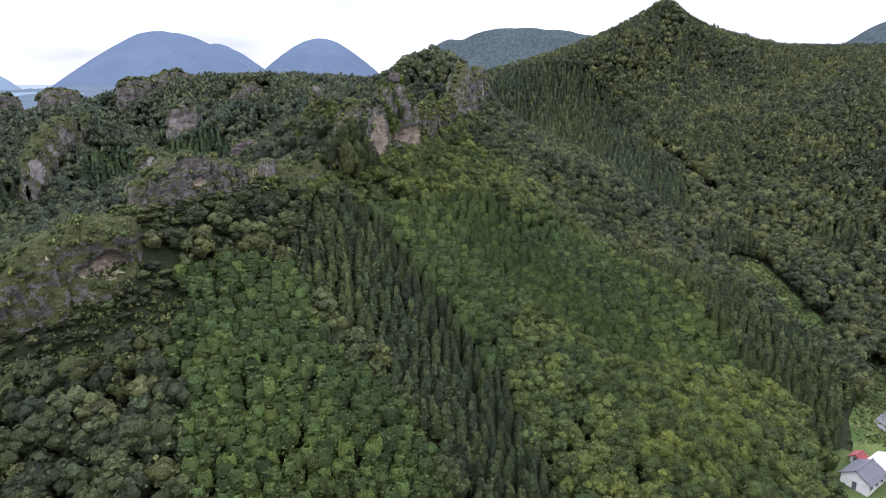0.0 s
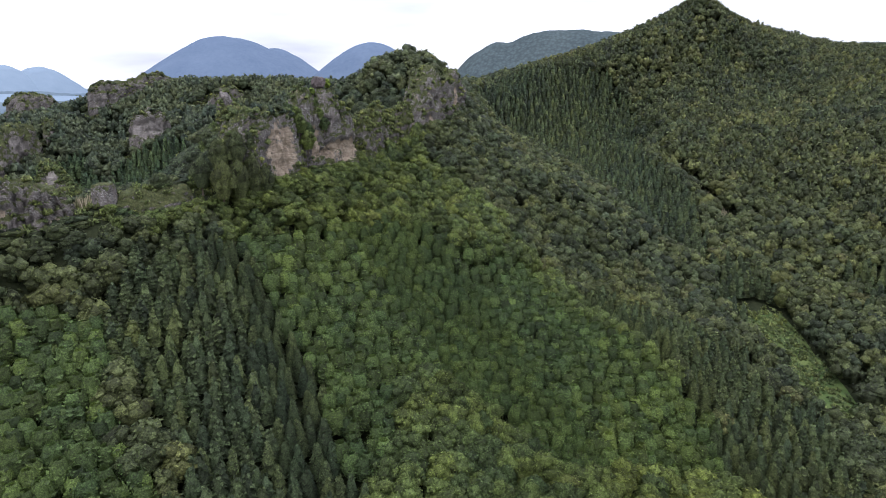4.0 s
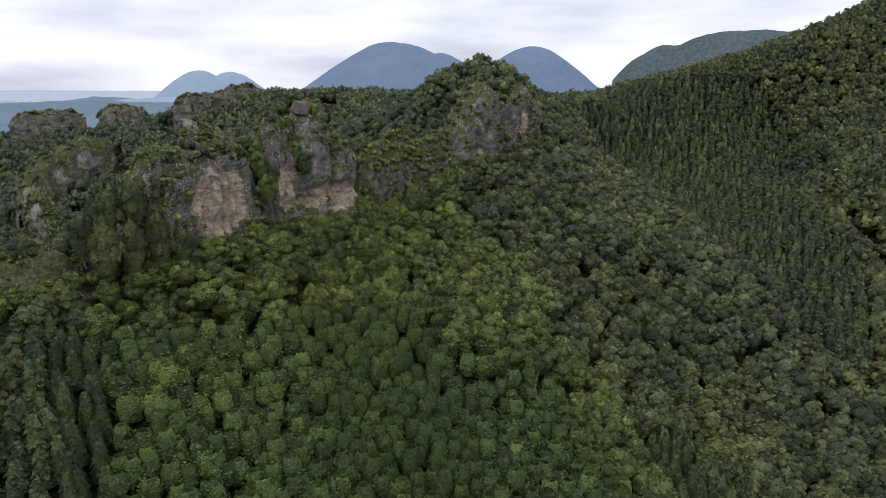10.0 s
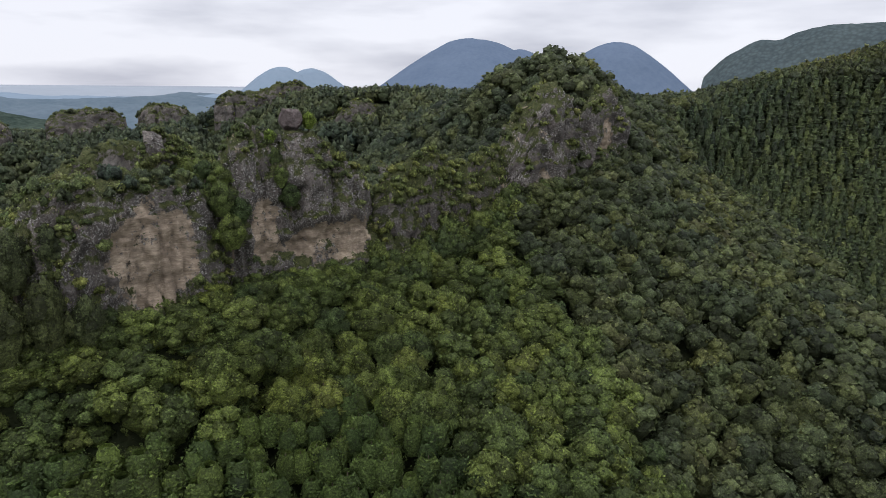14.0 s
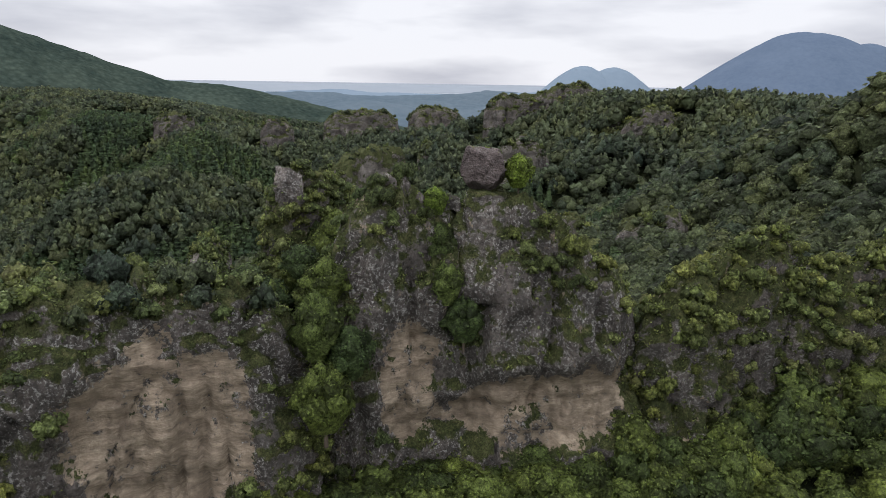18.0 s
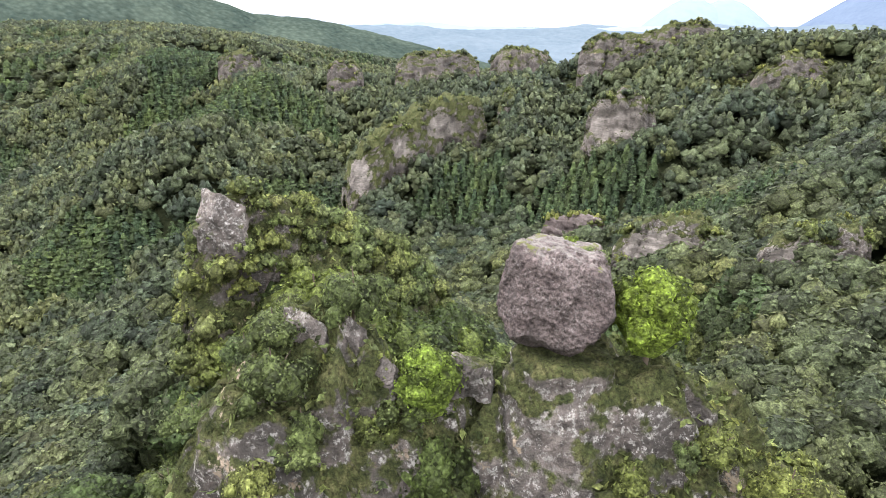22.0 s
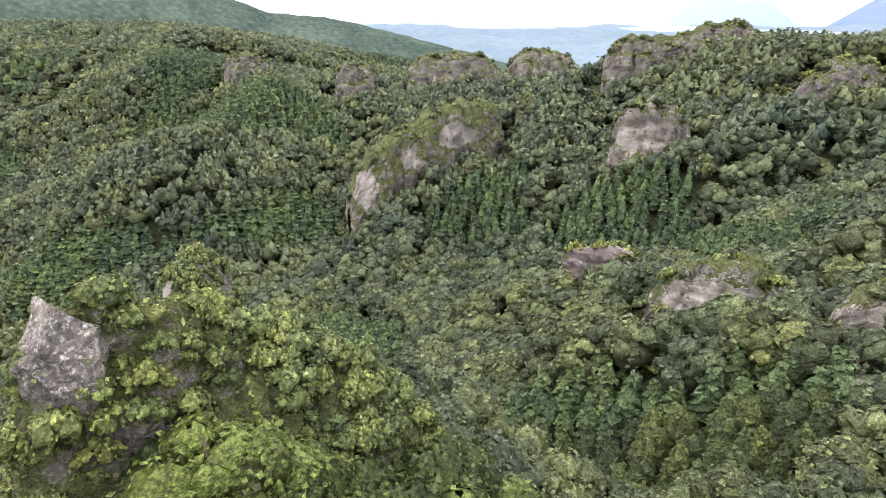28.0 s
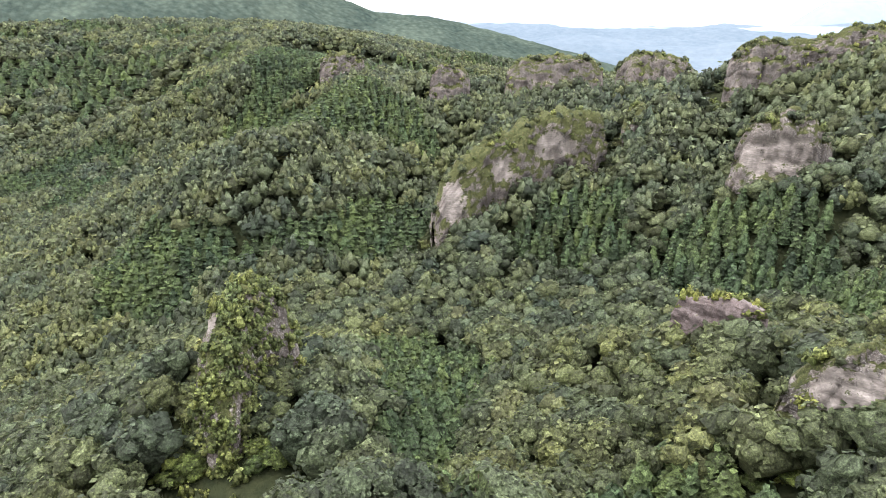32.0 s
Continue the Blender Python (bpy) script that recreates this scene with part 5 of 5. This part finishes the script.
def inside(x, y, corners):
    odd = np.zeros(len(x), bool)
    for (ax, ay), (bx, by) in zip(corners, corners[1:] + corners[:1]):
        odd ^= ((ay > y) != (by > y)) & (x < (bx - ax) * (y - ay) / (by - ay + 1e-9) + ax)
    return odd


def stand_kind(x, y):
    """0 broadleaf, 1 cedar, 2 cypress, 3 shrubs, -1 open."""
    q = np.stack([x, y, 0 * x], 1)
    n, fine = vnoise(q, 34, 2, 4.0), vnoise(q, 6.0, 2, 6.0)
    wx, wy = x + 4 * vnoise(q, 12, 2, 14.0), y + 4 * vnoise(q, 12, 2, 15.0)
    k = np.zeros(len(x), int)
    for code, corners in STANDS:
        m = inside(wx, wy, corners)
        k[m & (fine < 0.82)] = code
    k[(x < -330) & (n > 0.1)] = 1
    k[(x > 150) & (n > 0.35)] = 1
    k[seg_dist(x, y, [(-76, 120), (-62, 130)]) < 7] = 3
    cd = seg_dist(x, y, CREST)
    k[cd < 5] = 3
    k[seg_dist(x, y, [(-43, 232), (-56, 250)]) < 5] = 3
    k[seg_dist(x, y, [(-84, 242), (-94, 240), (-106, 241.5), (-116, 248)]) < 8] = 3
    for line, wide in CLEAR:
        k[seg_dist(x, y, line) < wide] = -1
    k[seg_dist(x, y, VALLEY) < 6 + 4 * n] = -1
    k[seg_dist(x, y, [(126, 206), (123, 226), (119, 244)]) < 6.5 + 3 * n] = 3
    k[seg_dist(x, y, SCAR) < 2.6 + 1.5 * n] = -1
    k[seg_dist(x, y, [(96, 128), (106, 142), (120, 160)]) < 9 + 3 * n] = -1
    return k


def evening_side(x, y):
    """Beyond the crest, seen from the first slope."""
    c = np.array(LINES[0][:18], float)
    return x < np.interp(y, c[:, 1], c[:, 0])


OVERFLOWN = [(0, 0), (30, 35), (55, 75), (63, 110), (55, 150), (25, 200), (0, 222), (-30, 243)]


def trunk_mesh(limbs, seed):
    """A tapered trunk for a tree of height 1 and crown radius 1, with limbs."""
    rng = np.random.default_rng(seed)
    V, F = [], []

    def stem(p, q, r0, r1, m=6):
        o = len(V)
        for c, r in ((p, r0), ((p + q) / 2 + rng.normal(0, 0.02, 3), (r0 + r1) / 2), (q, r1)):
            for k in range(m):
                a = 2 * math.pi * k / m
                V.append((c[0] + r * math.cos(a), c[1] + r * math.sin(a), c[2]))
        for ring in range(2):
            for k in range(m):
                F.append((o + ring * m + k, o + ring * m + (k + 1) % m, o + (ring + 1) * m + (k + 1) % m, o + (ring + 1) * m + k))
    stem(np.array([0, 0, -0.08]), np.array([0.03, 0.02, 0.9]), 0.075, 0.015)
    for k in range(limbs):
        a = rng.uniform(0, 6.28)
        h = rng.uniform(0.25, 0.5)
        stem(np.array([0, 0, h]), np.array([0.5 * math.cos(a), 0.5 * math.sin(a), h + 0.25]), 0.04, 0.012, 5)
    return mesh_from("trunk", np.array(V), np.array(F), M_BARK)


def tree_kit(name, kind, level, mat, label, category, group, count=6, limbs=4):
    """Some trees of one kind, to be copied."""
    kit = []
    for v in range(count):
        top = tagged(new(name), label, category, group)
        child("trunk", trunk_mesh(limbs, v + 3), top)
        CV, CF, CN = crown(kind, level, 10 * v + 1)
        child("crown", mesh_from("crown", CV, CF, mat, normals=CN), top)
        kit.append([top, 0])
    return kit


def plant(kit, x, y, z, r, h):
    slot = kit[RNG.integers(0, len(kit))]
    m = pose(x, y, z, 0, 0, RNG.uniform(0, 360)) @ Matrix.Diagonal((r, r, h, 1))
    if slot[1] == 0:
        slot[0].matrix_basis = m
    else:
        copy_thing(slot[0], m @ Matrix.Diagonal((*[1 / c for c in slot[0].scale], 1)))
    slot[1] += 1


def tidy(kit):
    for top, used in kit:
        if not used:
            for o in (*top.children, top):
                bpy.data.objects.remove(o)


def forest():
    for kind, nm, one, step, (r0, r1), (h0, h1), mat, cat, lab, single in (
            ("broad", "broadleaf_wood", "broadleaf_tree", 3.75, (2.3, 4.2), (6.2, 8.4), M_BROAD, "broadleaf trees", "dense mixed green broadleaf canopy on the slopes", "round-crowned broadleaf tree in the mixed wood"),
            ("cedar", "cedar_wood", "cedar_tree", 2.8, (1.75, 2.25), (6.2, 8.2), M_CEDAR, "conifers", "dense dark green planted cedars with pointed tops", "dark green pointed cedar in a planted stand"),
            ("cypress", "cypress_wood", "cypress_tree", 2.35, (1.6, 2.25), (4.0, 5.6), M_CYPRESS, "conifers", "dense fresh green planted cypresses with rounded tops", "fresh green round-topped cypress in a planted stand")):
        code = {"broad": 0, "cedar": 1, "cypress": 2}[kind]
        x, y = scatter(-430, 380, 55, 600, step, 0.47, 0.48 if code == 0 else 0.4 if code == 1 else 0.5)
        fx, fy = scatter(-960, -430, 60, 700, max(6.5, step * 1.8))
        far = np.r_[np.zeros(len(x), bool), np.ones(len(fx), bool)]
        x, y = np.r_[x, fx], np.r_[y, fy]
        d = seg_dist(x, y, OVERFLOWN)
        keep = (stand_kind(x, y) == code)
        keep &= (far | (y < 420 + 0.75 * (x + 245)) & (y < np.where(x < 20, 480, 600))) & (x < 0.6 * y + 46) & (y > 78)
        keep &= ~((y < 195) & (x < -58 - 0.35 * (190 - y)) & (x > -180 - 4 * (190 - y)))
        x, y, d, far = x[keep], y[keep], d[keep], far[keep]
        z = land(x, y) + (0.8, 1.2, 2.6)[code]
        big = 1 + 0.5 * far + 0.08 * ((d > 160) & ~far)
        grow = RNG.uniform(0, 1, len(x))
        round_top = (code == 1) & (x < -30) & (y < 300)
        r = (r0 + (r1 - r0) * grow) * big
        h = (h0 + (h1 - h0) * (0.5 * grow + 0.5 * RNG.uniform(0, 1, len(x))))
        r, h = r * (1 + 0.2 * round_top), h * (1 - 0.12 * round_top)
        stunted = 0.5 + 0.5 * np.clip((seg_dist(x, y, CREST) - 4) / 14, 0, 1)
        r, h, z = r * np.sqrt(stunted), h * stunted, z - 1.5 * (1 - stunted)
        near = np.argsort(d)[:300]
        # broadleaf trees nearest the overflown line take the brighter leaf copy
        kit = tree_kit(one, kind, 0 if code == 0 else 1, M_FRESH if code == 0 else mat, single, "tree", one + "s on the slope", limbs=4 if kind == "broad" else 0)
        for i in near:
            plant(kit, x[i], y[i], z[i], r[i], h[i])
        tidy(kit)
        d[near] = -1
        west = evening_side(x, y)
        # leaf colours beyond the crest; M_WOOD and M_AIRY carry painted haze
        west_leaves = {0: M_WOOD, 1: M_HOLLOW, 2: M_CYPRESS}[code]
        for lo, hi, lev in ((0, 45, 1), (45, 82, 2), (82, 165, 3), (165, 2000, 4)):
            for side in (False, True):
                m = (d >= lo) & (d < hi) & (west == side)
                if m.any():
                    spray(nm, [crown(kind, lev, 10 * v + 1) for v in range(8)], np.stack([x, y, z], 1)[m], r[m], h[m], (M_AIRY if lo > 160 and code == 0 else west_leaves) if side else M_FRESH if code == 0 and lo == 0 else mat, lab, cat)
    # small trees on the steep banks along the crest
    x, y = scatter(-110, 40, 100, 330, 2.9)
    cd = seg_dist(x, y, CREST)
    m = (cd > np.where(y < 188, 8.5, 3.5)) & (cd < 20) & (stand_kind(x, y) != -1) & (seg_dist(x, y, [(-80, 121), (-62, 131)]) > 9) & ~((x < -58 - 0.35 * (190 - y)) & (y < 195))
    x, y = x[m], y[m]
    d, g = seg_dist(x, y, OVERFLOWN), RNG.uniform(0, 1, m.sum())
    scrub = (y > 222) & (x < -19) & (x > -52)
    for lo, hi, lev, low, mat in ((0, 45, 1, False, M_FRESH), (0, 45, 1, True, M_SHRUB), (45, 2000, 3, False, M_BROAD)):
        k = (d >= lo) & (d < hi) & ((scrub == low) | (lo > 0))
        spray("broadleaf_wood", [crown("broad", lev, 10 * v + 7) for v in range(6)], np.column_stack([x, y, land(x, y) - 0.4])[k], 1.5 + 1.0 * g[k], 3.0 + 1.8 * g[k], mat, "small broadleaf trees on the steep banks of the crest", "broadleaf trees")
    # small trees crowding the feet of the walls
    P = []
    for line, top, ds, limit in SKIRTS:
        k = np.arange(0, len(line), max(1, int(1.9 / ds)))
        P.append(np.column_stack([line[k] + RNG.normal(0, 0.7, (len(k), 2)), top[k], np.full(len(k), limit)]))
    P = np.vstack(P)
    z = land(P[:, 0], P[:, 1]) - 0.5
    d = seg_dist(P[:, 0], P[:, 1], OVERFLOWN)
    r = RNG.uniform(1.6, 2.7, len(P))
    h = np.minimum(np.clip((P[:, 2] - z) * 0.55, 2.0, 8.0), P[:, 3]) * RNG.uniform(0.7, 1.05, len(P))
    for lo, hi, lev in ((0, 30, 1), (30, 70, 2), (70, 110, 3), (110, 2000, 4)):
        m = (d >= lo) & (d < hi)
        spray("broadleaf_wood", [crown("broad", lev, 10 * v + 3) for v in range(6)], np.column_stack([P[:, :2], z])[m], r[m], h[m], M_FRESH if lo < 50 else M_BROAD, "broadleaf trees crowding the foot of the cliffs", "broadleaf trees")


forest()


def capping():
    """Small trees along the tops of the far rocks."""
    P = []
    for xy, nr, half, top, ds, cap in CAPS:
        k = RNG.choice(len(xy), max(3, int(len(xy) * ds / 1.5 * cap)))
        off = RNG.uniform(-0.75, 0.75, len(k))
        P.append(np.column_stack([xy[k] + nr[k] * (off * half[k])[:, None], top[k] - 1.0 - 2.2 * np.abs(off) ** 2.5]))
    P = np.vstack(P)
    r = RNG.uniform(0.9, 1.9, len(P))
    spray("broadleaf_wood", [crown("bush", 2, 10 * v + 5) for v in range(6)], P, r, r * RNG.uniform(1.0, 1.9, len(P)), M_WOOD, "small trees crowning the far rocks", "broadleaf trees")


capping()


def shrubs():
    """Low shrubs over the crest and on the rocks."""
    x, y = scatter(-160, 150, 80, 330, 1.5)
    k = (stand_kind(x, y) == 3) & ((x < 60) | (RNG.uniform(0, 1, len(x)) < 0.4))
    x, y = x[k], y[k]
    P = [np.stack([x, y, land(x, y) - 0.2], 1)]
    G = []
    for C, N, A, fresh, veg in ROCK_TOPS:
        up = np.clip((N[:, 2] - (0.2 - 0.3 * min(veg, 1.2))) * 1.4, 0, 1)
        w = A * up * ~fresh * (vnoise(C, 3.0, 2, 8.0) > 0.2 - 0.5 * veg)
        n = int(w.sum() * 0.27 * min(4.0, 0.5 + veg * (1.5 if veg > 2 else 1.0)))
        if n and w.sum() > 0:
            P.append(C[RNG.choice(len(C), n, p=w / w.sum())] - [0, 0, 0.15])
        near = w * (seg_dist(C[:, 0], C[:, 1], OVERFLOWN) < 42)
        n = int(near.sum() * 5)
        if n:
            G.append(C[RNG.choice(len(C), n, p=near / near.sum())])
    for line, wide in CLEAR:
        L = np.array(line)
        n = int(np.hypot(*np.diff(L, axis=0).T).sum() * wide * 0.5)
        t = RNG.uniform(0, len(L) - 1.001, n)
        i = t.astype(int)
        p = L[i] + (L[i + 1] - L[i]) * (t - i)[:, None] + RNG.uniform(-wide, wide, (n, 2))
        P.append(np.column_stack([p, land(p[:, 0], p[:, 1]) - 0.2]))
    P = np.vstack(P)
    for x, y, z, reach in ((-43.2, 231.6, 107.6, 2.5), (-20.2, 229.9, 111.4, 1.0), (-17.2, 237.1, 112.0, 2.6)):
        P = P[np.linalg.norm(P - [x, y, z], axis=1) > reach]
    d = seg_dist(P[:, 0], P[:, 1], OVERFLOWN)
    r = RNG.uniform(0.45, 1.2, len(P))
    h = r * RNG.uniform(1.1, 1.7, len(P))
    r[d > 60] *= 1.2
    near = np.argsort(d)[:260]
    kit = tree_kit("shrub", "bush", 0, M_SHRUB, "leafy yellow-green shrub growing on the rock", "shrub", "shrubs on the crest", count=8, limbs=5)
    for i in near:
        plant(kit, *P[i], r[i], h[i])
    tidy(kit)
    d[near] = -1
    for lo, hi, lev in ((0, 16, 2), (16, 40, 3), (40, 900, 4)):
        m = (d >= lo) & (d < hi)
        spray("shrubs", [crown("bush", lev, 10 * v + 2) for v in range(6)], P[m], r[m], h[m], M_SHRUB, "low olive and yellow-green shrubs over rocks", "shrubs")
    # tufts of grass and fern on the near rocks
    G = np.vstack(G)
    Q = np.repeat(G, 4, 0) + RNG.normal(0, 0.12, (len(G) * 4, 3))
    V, F = leaf_quads(Q, RNG.normal(0, 0.5, Q.shape) + [0, 0, 0.6], 0.2, RNG, 1.6)
    tagged(new("grass_tufts", mesh_from("grass_tufts", V, F, M_SHRUB, True, np.repeat(RNG.uniform(0, 1, len(G)), 16))), "tufts of grass and fern on the rocks", "grass", kind="stuff")


shrubs()


def dry_grass():
    """Tall dry stalks up the scar of the slope and on the crest's ledge."""
    Q = []
    for line, wide, n in ((SCAR, 2.6, 700), ([(-54, 172), (-46, 179), (-38, 187)], 2.0, 500)):
        L = np.array(line, float)
        t = RNG.uniform(0, len(L) - 1, n)
        i = np.minimum(t.astype(int), len(L) - 2)
        p = L[i] + (L[i + 1] - L[i]) * (t - i)[:, None] + RNG.normal(0, wide * 0.5, (n, 2))
        Q.append(np.column_stack([p, land(p[:, 0], p[:, 1]) + 0.7]))
    Q = np.vstack(Q)
    n = len(Q)
    a, h = RNG.uniform(0, 6.28, n), RNG.uniform(1.0, 2.2, n)
    u = np.stack([np.cos(a), np.sin(a), 0 * a], 1) * 0.14
    lean = RNG.normal(0, 0.4, (n, 3)) * [1, 1, 0]
    up = np.stack([0 * a, 0 * a, h], 1) + lean
    V = np.stack([Q - u - [0, 0, 0.9], Q + u - [0, 0, 0.9], Q + u * 0.4 + up, Q - u * 0.4 + up], 1).reshape(-1, 3)
    tagged(new("dry_grass", mesh_from("dry_grass", V, np.arange(4 * n).reshape(-1, 4), M_STALK, False)), "tall dry pale stalks of grass", "grass", kind="stuff")


dry_grass()


def meadow_grass():
    """Rank grass and herbs over the clearings."""
    Q = []
    for line, wide, n in (([(127, 202), (124, 224), (119, 247)], 7.5, 2600), ([(102, 100), (104, 126), (112, 146), (126, 166), (136, 186)], 6.5, 3400)):
        L = np.array(line, float)
        t = RNG.uniform(0, len(L) - 1.001, n)
        i = t.astype(int)
        p = L[i] + (L[i + 1] - L[i]) * (t - i)[:, None] + RNG.uniform(-wide, wide, (n, 2))
        p = p[(vnoise(np.column_stack([p, 0 * p[:, 0]]), 5.0, 2, 3.0) > -0.25) & (seg_dist(p[:, 0], p[:, 1], [(98, 134), (112, 146)]) > 7)]
        Q.append(np.column_stack([p, land(p[:, 0], p[:, 1]) + 0.45]))
    Q = np.vstack(Q)
    V, F = leaf_quads(Q, RNG.normal(0, 0.35, Q.shape) + [0, 0, 0.9], 0.85, RNG, 1.3)
    tagged(new("meadow_grass", mesh_from("meadow_grass", V, F, M_BRIGHT_GRASS, True, np.repeat(RNG.uniform(0, 1, len(Q)), 4))), "rank pale green grass and herbs in the clearings", "grass", kind="stuff")


meadow_grass()


def single_tree(name, kind, x, y, z, r, h, mat, label, limbs=5):
    kit = tree_kit(name, kind, 0, mat, label, "tree", count=1, group="", limbs=limbs)
    plant(kit, x, y, z, r, h)


single_tree("young_tree", "broad", -15.2, 239.2, 109.7, 1.4, 3.3, M_BRIGHT, "bright green bushy young tree beside the boulder")
single_tree("young_tree", "broad", -18.2, 233.0, 107.7, 1.25, 2.7, M_BRIGHT, "vivid green rounded bush in the notch of the crest")
for x, y, z, r, h in ((-17.5, 233.0, 103.5, 1.5, 4.2), (-16.2, 232.6, 100.5, 1.7, 4.4), (-15.0, 233.6, 97.5, 1.8, 4.5), (-18.8, 222.6, 97.0, 2.2, 6.5), (-16.5, 221.8, 92.5, 2.4, 6.5), (-20.5, 224.2, 101.0, 2.0, 4.5), (-17.2, 224.4, 96.0, 2.0, 5.0), (-22.5, 223.2, 103.0, 1.7, 3.2)):
    single_tree("gully_tree", "broad", x, y, z, r, h, M_FRESH, "leafy broadleaf tree rooted in a cliff gully")
for x, y, z, r, h in ((-25.5, 193.5, 82, 3.0, 12), (-23.6, 197.5, 82, 2.9, 13), (-21.8, 201.5, 82, 2.5, 9.5), (-28, 190, 83, 3.0, 11), (-26.6, 196, 91, 2.6, 9.5), (-29.5, 192.5, 90, 2.7, 9.0), (-25.2, 200, 93, 2.0, 7.5), (-40.5, 184.5, 86.5, 2.7, 5.2), (-33, 190, 86, 2.8, 9.0)):
    single_tree("crest_tree", "broad", x, y, z, r, h, M_BROAD, "dark broadleaf tree covering the end of the cliff")
single_tree("pine_bush", "bush", -20.6, 231.6, 110.7, 1.1, 1.9, M_SHRUB, "fine-leaved green bush on the rocky crest")
single_tree("cushion_plant", "bush", -16.55, 237.9, 112.75, 0.55, 0.65, M_SHRUB, "small yellow-green shrub growing on the boulder")
single_tree("cushion_plant", "bush", -17.7, 237.9, 112.95, 0.3, 0.5, M_BRIGHT, "small bright green plant on the boulder's top")
